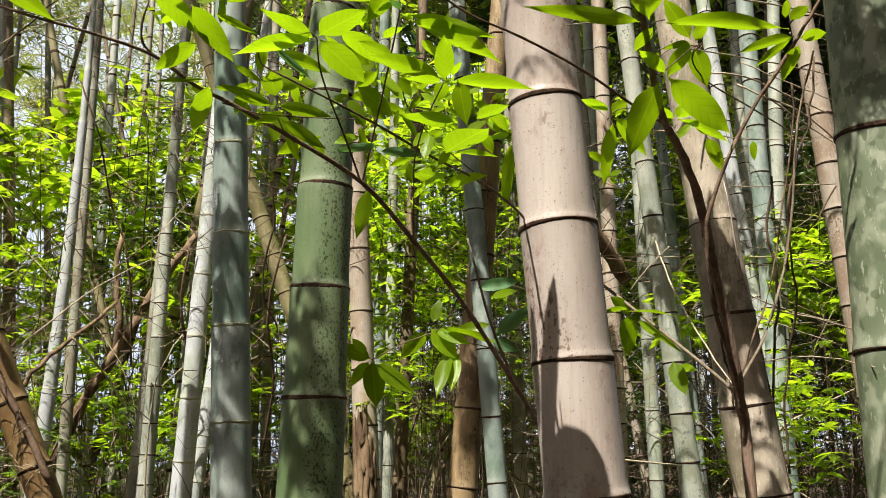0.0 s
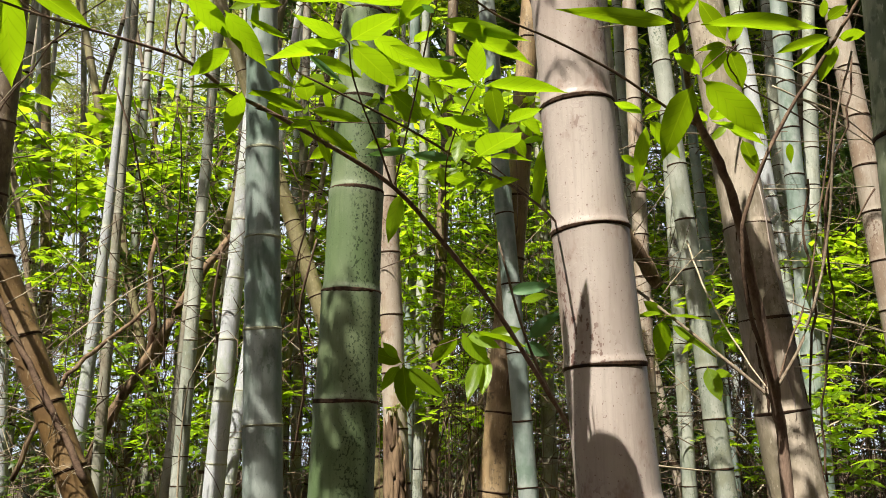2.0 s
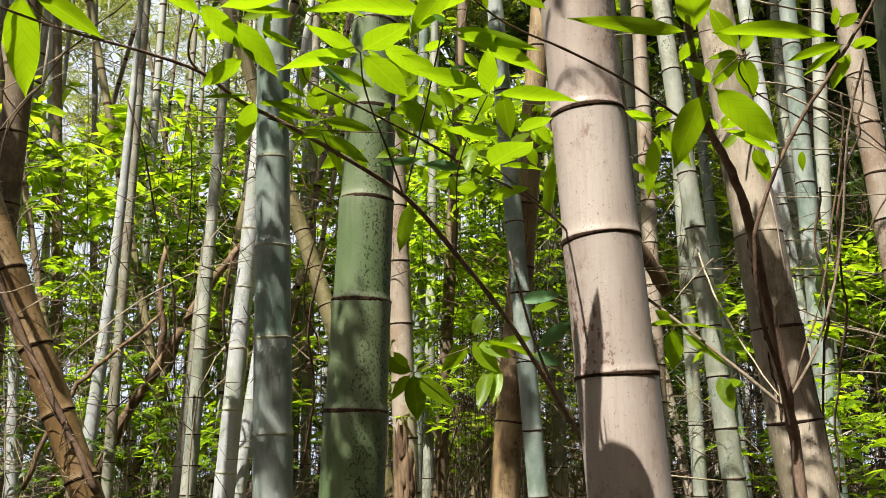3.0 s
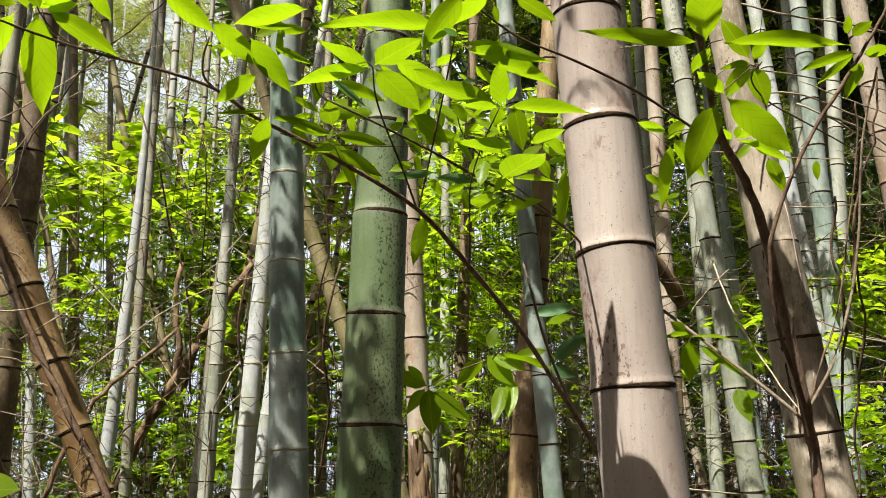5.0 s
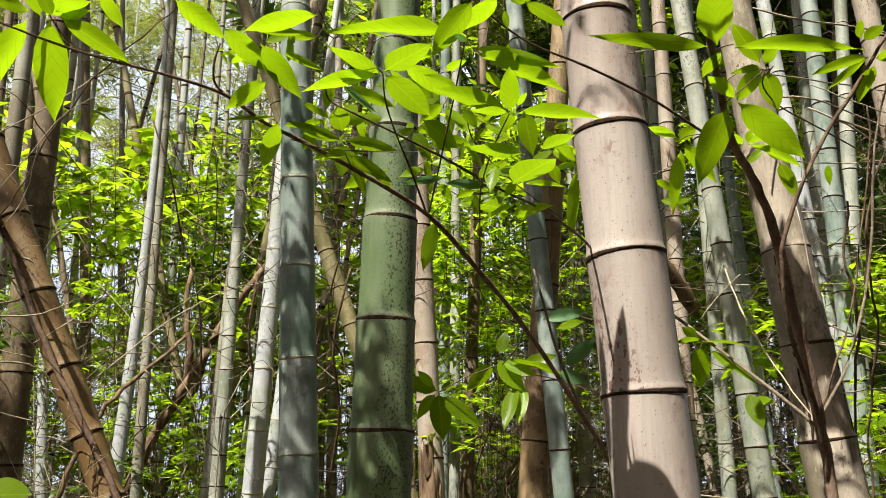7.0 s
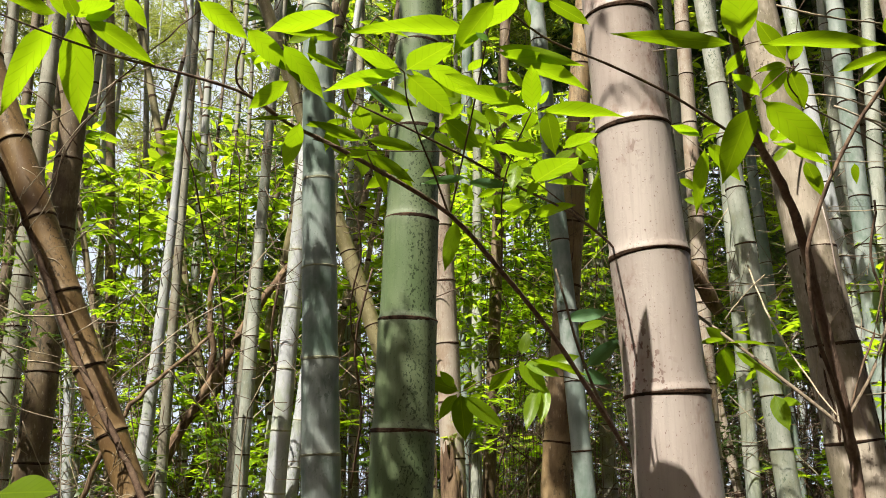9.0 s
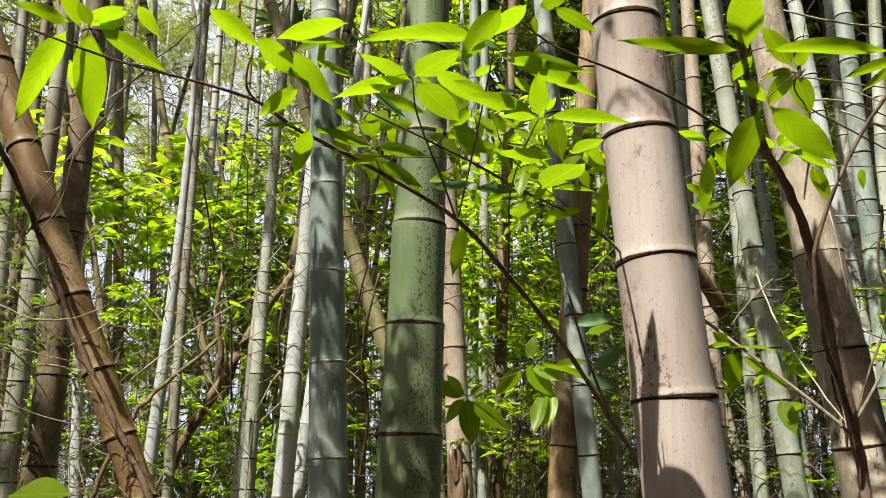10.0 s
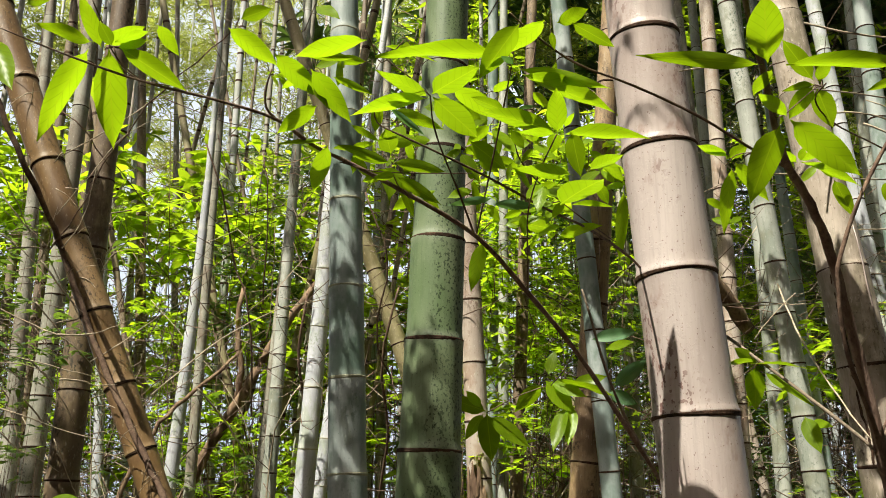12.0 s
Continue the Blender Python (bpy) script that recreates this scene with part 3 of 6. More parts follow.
culm("white", -0.935, 6.543, 0.0000, 0.000, 0.0432, 0.0022, (), 7.5, label="slim whitish bamboo culm far off", sides=16)
culm("far", -0.773, 6.223, -0.0163, 0.000, 0.0430, 0.0022, (), 7.2, label="grey bamboo culm among its neighbours", sides=16)
culm("blue", 0.036, 3.80, 0.0080, 0.000, 0.0280, 0.0020, (1.70, 1.95, 2.21, 2.46), 5.4, label="thin grey-green bamboo culm among shrubs", sides=20)
culm("grey", -0.018, 4.30, 0.0080, 0.000, 0.0370, 0.0020, (1.9, 2.2, 2.5), 5.8, label="shaded bluish bamboo culm", sides=20)
culm("far", 0.791, 4.722, -0.0099, 0.000, 0.0509, 0.0060, (), 6.1, label="grey bamboo culm among its neighbours", sides=20)
culm("far", 1.736, 5.834, -0.0315, 0.000, 0.0447, 0.0051, (), 6.9, label="grey bamboo culm among its neighbours", sides=16)

# ---- leaves of the saplings ----
BLADES = {}
for kind in ("leaf", "dark_leaf", "sky_sheen_leaf"):
    BLADES[kind] = [mesh_of("leaf", *blade(18, fold=f0, droop=dr, wave=wv, seed=i, belly=be), MAT[kind])
                    for i, (f0, dr, wv, be) in enumerate(((0.06, 0.05, 0.03, 0.42), (0.10, 0.08, 0.02, 0.38), (0.03, 0.03, 0.04, 0.46), (0.08, 0.12, 0.03, 0.40), (0.12, 0.02, 0.02, 0.44), (0.02, 0.01, 0.0, 0.42)))]
    BLADES[kind].append(mesh_of("leaf", *blade(24, 0.02, 0.01, shape=((0, 0.03, 0.1, 0.3, 0.6, 0.78, 0.9, 0.96, 1), (0.02, 0.1, 0.35, 0.48, 0.5, 0.43, 0.24, 0.10, 0.003))), MAT[kind]))      # strap-shaped


def leaf(parent, base, tip, normal, width, variant, mat="leaf"):
    """One leaf from its stalk to its tip, facing the given way."""
    b, t, n = Vector(base), Vector(tip), Vector(normal)
    x = t - b
    y = n.cross(x).normalized()
    z = x.cross(y).normalized()
    m = Matrix((x, y * width * 1.06, z * x.length)).transposed().to_4x4()
    m.translation = b
    ob = new("leaf", BLADES[mat][variant])
    ob.parent = min(TWIGS[parent], key=lambda tw: min((p - b).length_squared for p in tw[1]))[0]
    ob.matrix_basis = m
    return ob


# ---- saplings in front ----
sapling = empty("sapling", (0.6, 2.3, 0), "thin-stemmed sapling with glowing yellow-green pointed leaves", "sapling", "saplings between the culms")
rod("stem", [(0.6, 2.3, -0.05), (0.52, 2.0, 0.7), (0.43, 1.65, 1.25), (0.283, 1.491, 1.588)], 0.0075, 0.0058, "twig", sapling)
rod("branch", [(0.283, 1.491, 1.588), (0.174, 1.209, 1.675), (0.103, 1.039, 1.731), (0.039, 0.922, 1.778), (-0.014, 0.830, 1.812), (-0.077, 0.753, 1.830), (-0.124, 0.708, 1.843), (-0.154, 0.676, 1.848), (-0.180, 0.642, 1.858), (-0.217, 0.611, 1.860), (-0.268, 0.570, 1.858), (-0.305, 0.519, 1.854), (-0.333, 0.487, 1.856)], 0.0036, 0.0005, "stem_bark", sapling)
rod("twig", [(-0.180, 0.642, 1.858), (-0.188, 0.635, 1.866), (-0.187, 0.626, 1.879), (-0.182, 0.622, 1.895)], 0.0011, 0.0008, "twig", sapling)
rod("twig", [(-0.016, 0.830, 1.813), (-0.030, 0.781, 1.841), (-0.045, 0.743, 1.869), (-0.052, 0.708, 1.884), (-0.053, 0.683, 1.899)], 0.0011, 0.0007, "twig", sapling)
rod("twig", [(-0.014, 0.830, 1.815), (-0.001, 0.786, 1.860), (0.010, 0.736, 1.895), (0.016, 0.709, 1.916), (0.020, 0.685, 1.928)], 0.0010, 0.0007, "twig", sapling)
rod("twig", [(0.042, 0.922, 1.778), (0.040, 0.863, 1.807), (0.039, 0.814, 1.834), (0.047, 0.748, 1.850), (0.059, 0.683, 1.860)], 0.0010, 0.0006, "twig", sapling)
rod("twig", [(-0.105, 0.692, 1.902), (-0.104, 0.707, 1.885), (-0.080, 0.720, 1.876), (-0.045, 0.743, 1.867), (0.003, 0.787, 1.858), (0.058, 0.851, 1.850), (0.118, 0.953, 1.858), (0.189, 1.106, 1.867), (0.240, 1.258, 1.879)], 0.0006, 0.0020, "twig", sapling)
rod("twig", [(-0.135, 0.698, 1.842), (-0.105, 0.719, 1.841), (-0.056, 0.748, 1.850), (-0.018, 0.776, 1.861)], 0.0006, 0.0005, "twig", sapling)
rod("twig", [(0.283, 1.491, 1.588), (0.206, 1.314, 1.669), (0.168, 1.244, 1.737), (0.141, 1.176, 1.799), (0.129, 1.165, 1.838)], 0.0026, 0.0014, "grey_twig", sapling)
rod("twig", [(0.025, 0.830, 1.929), (0.031, 0.837, 1.903), (0.053, 0.863, 1.884), (0.097, 0.910, 1.864), (0.152, 1.004, 1.860)], 0.0007, 0.0008, "twig", sapling)
rod("twig", [(-0.077, 0.754, 1.827), (-0.085, 0.732, 1.831), (-0.089, 0.720, 1.838)], 0.0006, 0.0005, "twig", sapling)
rod("twig", [(-0.076, 0.661, 1.943), (-0.097, 0.675, 1.929), (-0.106, 0.661, 1.943), (-0.111, 0.658, 1.953)], 0.0006, 0.0006, "twig", sapling)
rod("twig", [(-0.053, 0.683, 1.899), (-0.072, 0.674, 1.914), (-0.091, 0.665, 1.926), (-0.103, 0.657, 1.937)], 0.0006, 0.0006, "twig", sapling)
rod("twig", [(-0.268, 0.570, 1.858), (-0.282, 0.562, 1.866), (-0.286, 0.554, 1.879)], 0.0005, 0.0005, "twig", sapling)
rod("twig", [(0.045, 0.714, 1.975), (0.041, 0.711, 1.949), (0.037, 0.704, 1.937)], 0.0005, 0.0004, "twig", sapling)
rod("twig", [(0.103, 1.039, 1.731), (0.105, 1.194, 1.729), (0.099, 1.401, 1.732)], 0.0008, 0.0009, "twig", sapling)
rod("twig", [(0.259, 1.413, 1.687), (0.186, 1.427, 1.712), (0.142, 1.454, 1.725), (0.098, 1.449, 1.746)], 0.0010, 0.0009, "twig", sapling)
rod("twig", [(0.098, 1.451, 1.739), (0.045, 1.476, 1.722), (-0.009, 1.514, 1.697)], 0.0009, 0.0008, "twig", sapling)
leaf(sapling, (0.063, 0.693, 1.977), (0.092, 0.692, 1.991), (-0.27, 0.72, 0.64), 0.014, 2)
leaf(sapling, (-0.008, 0.860, 1.816), (-0.021, 0.880, 1.765), (0.01, 0.93, 0.36), 0.016, 0)
leaf(sapling, (0.093, 1.449, 1.746), (0.140, 1.446, 1.692), (-0.02, -1.00, 0.04), 0.031, 1)
leaf(sapling, (0.097, 1.446, 1.755), (0.111, 1.452, 1.800), (-0.12, -0.98, 0.17), 0.019, 2)
leaf(sapling, (0.126, 1.460, 1.703), (0.098, 1.407, 1.631), (-0.21, -0.74, 0.64), 0.025, 3)
leaf(sapling, (0.138, 1.460, 1.705), (0.126, 1.427, 1.637), (-0.01, -0.90, 0.43), 0.023, 4)
leaf(sapling, (0.101, 1.449, 1.744), (0.160, 1.428, 1.717), (-0.21, -0.94, 0.26), 0.021, 0)
leaf(sapling, (0.086, 1.461, 1.740), (0.042, 1.506, 1.701), (0.18, 0.74, 0.64), 0.027, 1)
leaf(sapling, (0.112, 1.438, 1.747), (0.207, 1.412, 1.719), (0.33, 0.27, 0.91), 0.026, 2)
leaf(sapling, (0.136, 1.441, 1.737), (0.192, 1.420, 1.752), (-0.38, -0.92, 0.10), 0.021, 3)
leaf(sapling, (-0.008, 1.514, 1.697), (0.001, 1.526, 1.613), (-0.01, 0.99, 0.15), 0.037, 4)
leaf(sapling, (-0.004, 1.515, 1.691), (0.070, 1.522, 1.638), (0.10, -0.99, 0.02), 0.028, 0)
leaf(sapling, (-0.014, 1.514, 1.695), (-0.047, 1.565, 1.656), (0.13, 0.66, 0.74), 0.022, 1)
leaf(sapling, (-0.010, 1.513, 1.700), (-0.073, 1.521, 1.723), (-0.05, -0.97, 0.24), 0.028, 2)
leaf(sapling, (-0.003, 1.513, 1.699), (0.022, 1.531, 1.721), (0.22, -0.86, 0.46), 0.014, 3)
leaf(sapling, (-0.018, 1.511, 1.706), (-0.044, 1.486, 1.733), (-0.09, 0.77, 0.63), 0.017, 4)
leaf(sapling, (0.215, 1.583, 1.825), (0.261, 1.533, 1.830), (-0.71, -0.62, 0.34), 0.018, 0)
leaf(sapling, (0.204, 1.421, 1.733), (0.254, 1.374, 1.773), (0.45, 0.81, 0.38), 0.024, 1, "sky_sheen_leaf")
leaf(sapling, (0.196, 1.424, 1.724), (0.243, 1.424, 1.705), (0.05, -0.99, 0.13), 0.022, 2, "sky_sheen_leaf")
leaf(sapling, (0.189, 1.578, 1.841), (0.276, 1.585, 1.858), (0.04, -0.99, 0.15), 0.024, 4, "sky_sheen_leaf")
leaf(sapling, (0.015, 0.948, 1.862), (0.063, 0.934, 1.869), (-0.28, -0.94, 0.16), 0.013, 2)
leaf(sapling, (0.079, 0.895, 1.844), (0.041, 0.868, 1.817), (-0.64, 0.13, 0.75), 0.014, 4)
leaf(sapling, (0.078, 0.925, 1.842), (0.129, 0.944, 1.862), (-0.48, 0.57, 0.67), 0.016, 0)
leaf(sapling, (0.081, 0.996, 1.869), (0.031, 0.968, 1.876), (-0.28, 0.69, 0.67), 0.016, 2)
leaf(sapling, (0.078, 0.971, 1.863), (0.023, 0.929, 1.867), (-0.11, 0.24, 0.96), 0.019, 3)
rod("twig", [(-0.253, 0.588, 1.863), (-0.272, 0.576, 1.863), (-0.281, 0.558, 1.868), (-0.282, 0.542, 1.871)], 0.0005, 0.0005, "twig", sapling)
rod("twig", [(-0.282, 0.542, 1.871), (-0.284, 0.528, 1.884), (-0.286, 0.514, 1.894)], 0.0005, 0.0004, "twig", sapling)
leaf(sapling, (-0.341, 0.492, 1.850), (-0.312, 0.479, 1.805), (0.14, -0.92, 0.35), 0.016, 4)
leaf(sapling, (-0.200, 0.585, 1.920), (-0.171, 0.574, 1.924), (0.07, 0.54, 0.84), 0.012, 1)
leaf(sapling, (-0.143, 0.602, 1.942), (-0.119, 0.581, 1.918), (-0.24, -0.84, 0.49), 0.011, 2)
leaf(sapling, (-0.307, 0.502, 1.896), (-0.316, 0.480, 1.869), (-0.97, 0.23, 0.13), 0.011, 3)
leaf(sapling, (-0.238, 0.533, 1.910), (-0.257, 0.517, 1.909), (-0.44, 0.48, 0.76), 0.011, 4)
leaf(sapling, (-0.358, 0.659, 1.537), (-0.309, 0.659, 1.540), (0.05, -0.55, 0.83), 0.040, 2)
leaf(sapling, (-0.109, 0.660, 1.943), (-0.173, 0.644, 1.921), (-0.35, 0.14, 0.93), 0.023, 0)
leaf(sapling, (-0.124, 0.680, 1.936), (-0.171, 0.666, 1.934), (-0.25, 0.72, 0.64), 0.008, 1)
leaf(sapling, (-0.183, 0.630, 1.914), (-0.153, 0.673, 1.897), (-0.33, 0.54, 0.77), 0.018, 2)
leaf(sapling, (-0.151, 0.630, 1.899), (-0.124, 0.678, 1.874), (-0.31, 0.56, 0.77), 0.017, 3)
leaf(sapling, (-0.147, 0.700, 1.929), (-0.110, 0.719, 1.919), (-0.22, 0.75, 0.62), 0.007, 4)
leaf(sapling, (-0.141, 0.620, 1.860), (-0.176, 0.627, 1.839), (-0.34, 0.57, 0.75), 0.015, 0)
leaf(sapling, (-0.054, 0.670, 1.890), (-0.122, 0.651, 1.870), (-0.33, 0.17, 0.93), 0.020, 1)
leaf(sapling, (-0.055, 0.690, 1.901), (-0.098, 0.643, 1.906), (-0.32, 0.16, 0.94), 0.014, 2)
leaf(sapling, (0.008, 0.700, 1.948), (-0.101, 0.634, 1.925), (-0.29, 0.15, 0.95), 0.022, 3)
leaf(sapling, (-0.100, 0.690, 1.955), (-0.051, 0.734, 1.962), (-0.31, 0.15, 0.94), 0.007, 4)
leaf(sapling, (-0.050, 0.660, 1.889), (-0.009, 0.638, 1.905), (-0.28, 0.16, 0.95), 0.031, 0)
leaf(sapling, (-0.050, 0.680, 1.900), (-0.009, 0.671, 1.913), (-0.28, 0.16, 0.95), 0.009, 1)
leaf(sapling, (-0.052, 0.700, 1.906), (-0.011, 0.747, 1.887), (-0.24, 0.41, 0.88), 0.025, 2)
leaf(sapling, (-0.036, 0.730, 1.931), (0.012, 0.775, 1.922), (-0.22, 0.40, 0.89), 0.020, 3)
leaf(sapling, (-0.092, 0.700, 1.896), (-0.060, 0.721, 1.877), (-0.16, 0.78, 0.60), 0.006, 4, "sky_sheen_leaf")
leaf(sapling, (-0.093, 0.740, 1.914), (-0.045, 0.759, 1.901), (-0.15, 0.78, 0.60), 0.012, 0)
leaf(sapling, (-0.105, 0.720, 1.910), (-0.110, 0.736, 1.888), (-0.20, 0.78, 0.60), 0.011, 1)
leaf(sapling, (-0.131, 0.720, 1.889), (-0.105, 0.735, 1.878), (-0.21, 0.78, 0.58), 0.006, 2)
leaf(sapling, (-0.093, 0.730, 1.863), (-0.097, 0.707, 1.880), (-0.30, 0.42, 0.86), 0.018, 3)
leaf(sapling, (-0.089, 0.690, 1.838), (-0.135, 0.671, 1.848), (-0.22, 0.80, 0.57), 0.008, 4)
leaf(sapling, (-0.093, 0.720, 1.850), (-0.127, 0.709, 1.853), (-0.21, 0.80, 0.56), 0.007, 0)
leaf(sapling, (-0.093, 0.750, 1.863), (-0.043, 0.763, 1.858), (-0.15, 0.82, 0.56), 0.012, 1)
leaf(sapling, (-0.087, 0.720, 1.838), (-0.108, 0.715, 1.833), (-0.31, 0.44, 0.84), 0.010, 2)
leaf(sapling, (-0.088, 0.740, 1.844), (-0.047, 0.761, 1.824), (-0.15, 0.83, 0.53), 0.011, 3)
leaf(sapling, (-0.085, 0.750, 1.843), (-0.074, 0.771, 1.813), (-0.17, 0.83, 0.52), 0.009, 4)
leaf(sapling, (-0.139, 0.660, 1.842), (-0.158, 0.696, 1.812), (-0.36, 0.42, 0.83), 0.016, 0)
leaf(sapling, (-0.143, 0.670, 1.851), (-0.186, 0.659, 1.844), (-0.28, 0.77, 0.57), 0.004, 1)
leaf(sapling, (0.003, 0.800, 1.843), (-0.043, 0.799, 1.836), (-0.09, 0.85, 0.53), 0.008, 2, "sky_sheen_leaf")
leaf(sapling, (-0.003, 0.800, 1.837), (0.010, 0.818, 1.825), (-0.22, 0.48, 0.85), 0.009, 3)
leaf(sapling, (0.027, 0.660, 1.957), (-0.010, 0.699, 1.924), (-0.14, 0.56, 0.82), 0.023, 4)
leaf(sapling, (0.050, 0.670, 1.966), (0.017, 0.703, 1.953), (-0.23, 0.15, 0.96), 0.023, 0)
leaf(sapling, (0.058, 0.700, 1.972), (0.062, 0.716, 1.962), (-0.21, 0.15, 0.97), 0.006, 1)
leaf(sapling, (0.075, 0.680, 1.969), (0.118, 0.711, 1.962), (-0.11, 0.37, 0.92), 0.014, 2)
leaf(sapling, (0.028, 0.700, 1.934), (0.112, 0.710, 1.920), (0.02, 0.77, 0.64), 0.012, 3)
leaf(sapling, (0.027, 0.680, 1.919), (0.122, 0.753, 1.915), (-0.21, 0.17, 0.96), 0.021, 4)
leaf(sapling, (0.060, 0.680, 1.860), (0.056, 0.644, 1.887), (-0.22, 0.18, 0.96), 0.017, 0)
leaf(sapling, (0.061, 0.720, 1.879), (-0.012, 0.675, 1.885), (-0.19, 0.42, 0.89), 0.018, 1)
leaf(sapling, (0.060, 0.700, 1.868), (0.023, 0.680, 1.863), (-0.23, 0.19, 0.95), 0.011, 2)
leaf(sapling, (0.061, 0.700, 1.869), (0.056, 0.715, 1.857), (-0.15, 0.43, 0.89), 0.014, 3)
leaf(sapling, (0.060, 0.660, 1.850), (0.142, 0.691, 1.860), (-0.19, 0.19, 0.96), 0.018, 4)
leaf(sapling, (0.067, 0.690, 1.870), (0.074, 0.676, 1.878), (-0.21, 0.18, 0.96), 0.007, 0)
leaf(sapling, (0.073, 0.690, 1.865), (0.083, 0.724, 1.837), (-0.21, 0.20, 0.96), 0.017, 1)
leaf(sapling, (0.076, 0.720, 1.836), (0.020, 0.698, 1.836), (-0.17, 0.45, 0.88), 0.015, 2)
leaf(sapling, (0.061, 0.690, 1.797), (0.094, 0.653, 1.812), (-0.21, 0.21, 0.96), 0.036, 3)
leaf(sapling, (0.093, 0.740, 1.849), (0.124, 0.724, 1.858), (-0.19, 0.20, 0.96), 0.021, 4)
leaf(sapling, (0.094, 0.740, 1.868), (0.113, 0.757, 1.863), (-0.19, 0.20, 0.96), 0.008, 0)
leaf(sapling, (0.106, 0.740, 1.859), (0.128, 0.762, 1.847), (-0.19, 0.20, 0.96), 0.012, 1)
leaf(sapling, (0.107, 0.740, 1.831), (0.126, 0.741, 1.835), (-0.19, 0.21, 0.96), 0.012, 2)
leaf(sapling, (0.098, 0.720, 1.828), (0.109, 0.737, 1.815), (-0.20, 0.21, 0.96), 0.010, 3)
leaf(sapling, (0.071, 0.710, 1.804), (0.114, 0.730, 1.809), (-0.20, 0.22, 0.95), 0.008, 4)
leaf(sapling, (0.069, 0.740, 1.818), (0.058, 0.749, 1.805), (0.01, 0.85, 0.52), 0.008, 0)
leaf(sapling, (0.207, 1.240, 2.015), (0.204, 1.300, 1.913), (0.08, 0.86, 0.50), 0.018, 2)
leaf(sapling, (0.029, 0.780, 1.933), (0.047, 0.780, 1.935), (-0.03, 0.79, 0.62), 0.004, 2, "sky_sheen_leaf")
leaf(sapling, (0.022, 0.680, 1.928), (0.010, 0.668, 1.931), (-0.19, 0.38, 0.91), 0.006, 3, "sky_sheen_leaf")
leaf(sapling, (0.015, 0.740, 1.910), (-0.018, 0.715, 1.914), (-0.21, 0.41, 0.89), 0.012, 4)
leaf(sapling, (0.021, 0.750, 1.895), (0.034, 0.762, 1.880), (-0.04, 0.81, 0.59), 0.010, 0)
leaf(sapling, (-0.019, 0.760, 1.888), (0.016, 0.779, 1.866), (-0.07, 0.82, 0.57), 0.018, 1)
leaf(sapling, (0.014, 0.680, 1.935), (0.000, 0.688, 1.930), (-0.25, 0.16, 0.96), 0.011, 2)
leaf(sapling, (0.003, 0.820, 1.844), (0.050, 0.823, 1.843), (-0.04, 0.85, 0.52), 0.010, 3, "sky_sheen_leaf")
leaf(sapling, (-0.012, 0.850, 1.908), (0.010, 0.861, 1.895), (-0.07, 0.82, 0.56), 0.013, 4)
leaf(sapling, (0.053, 0.950, 2.037), (0.076, 0.975, 2.026), (-0.16, 0.41, 0.90), 0.012, 0)
leaf(sapling, (0.004, 0.950, 2.037), (0.029, 0.933, 2.046), (-0.25, 0.17, 0.95), 0.017, 1)
leaf(sapling, (-0.282, 0.540, 1.869), (-0.297, 0.596, 1.814), (-0.49, 0.53, 0.69), 0.023, 0)
leaf(sapling, (-0.274, 0.540, 1.870), (-0.241, 0.593, 1.861), (-0.46, 0.31, 0.83), 0.015, 4)
leaf(sapling, (-0.295, 0.535, 1.867), (-0.350, 0.574, 1.817), (-0.52, 0.30, 0.80), 0.019, 3)
leaf(sapling, (-0.275, 0.530, 1.866), (-0.280, 0.516, 1.878), (-0.45, 0.64, 0.62), 0.009, 1)
leaf(sapling, (-0.273, 0.530, 1.869), (-0.250, 0.533, 1.880), (-0.45, 0.10, 0.89), 0.010, 2)
leaf(sapling, (-0.252, 0.550, 1.895), (-0.244, 0.576, 1.884), (-0.45, 0.30, 0.84), 0.010, 3)
leaf(sapling, (-0.215, 0.600, 1.922), (-0.183, 0.643, 1.910), (-0.37, 0.51, 0.78), 0.016, 4)
leaf(sapling, (-0.103, 0.800, 1.876), (-0.100, 0.783, 1.837), (0.65, -0.67, 0.35), 0.017, 0)
leaf(sapling, (-0.096, 0.764, 1.858), (-0.125, 0.748, 1.843), (-0.60, 0.57, 0.57), 0.012, 1)
leaf(sapling, (-0.100, 0.763, 1.863), (-0.099, 0.770, 1.877), (-0.51, -0.75, 0.42), 0.006, 2)
leaf(sapling, (-0.107, 0.796, 1.876), (-0.081, 0.801, 1.853), (0.21, 0.89, 0.41), 0.012, 3)
leaf(sapling, (-0.075, 0.791, 1.906), (-0.108, 0.783, 1.898), (-0.27, 0.96, 0.06), 0.014, 4)
leaf(sapling, (-0.088, 0.818, 1.922), (-0.108, 0.839, 1.939), (-0.51, -0.80, 0.33), 0.013, 0)
leaf(sapling, (-0.085, 0.808, 1.910), (-0.059, 0.791, 1.903), (0.56, 0.81, 0.16), 0.011, 1)
leaf(sapling, (-0.088, 0.813, 1.914), (-0.081, 0.837, 1.896), (-0.69, 0.55, 0.47), 0.010, 2)
leaf(sapling, (-0.040, 0.791, 1.943), (-0.053, 0.781, 1.953), (0.28, 0.53, 0.80), 0.007, 3)
leaf(sapling, (-0.042, 0.777, 1.934), (-0.022, 0.782, 1.944), (-0.28, 0.96, 0.06), 0.008, 4)
leaf(sapling, (-0.039, 0.780, 1.941), (-0.008, 0.793, 1.927), (0.01, 0.74, 0.67), 0.015, 0)
leaf(sapling, (-0.037, 0.783, 1.936), (-0.051, 0.798, 1.921), (-0.68, 0.13, 0.72), 0.009, 1)
leaf(sapling, (-0.040, 0.799, 1.946), (-0.071, 0.814, 1.953), (-0.38, -0.88, 0.30), 0.015, 2)
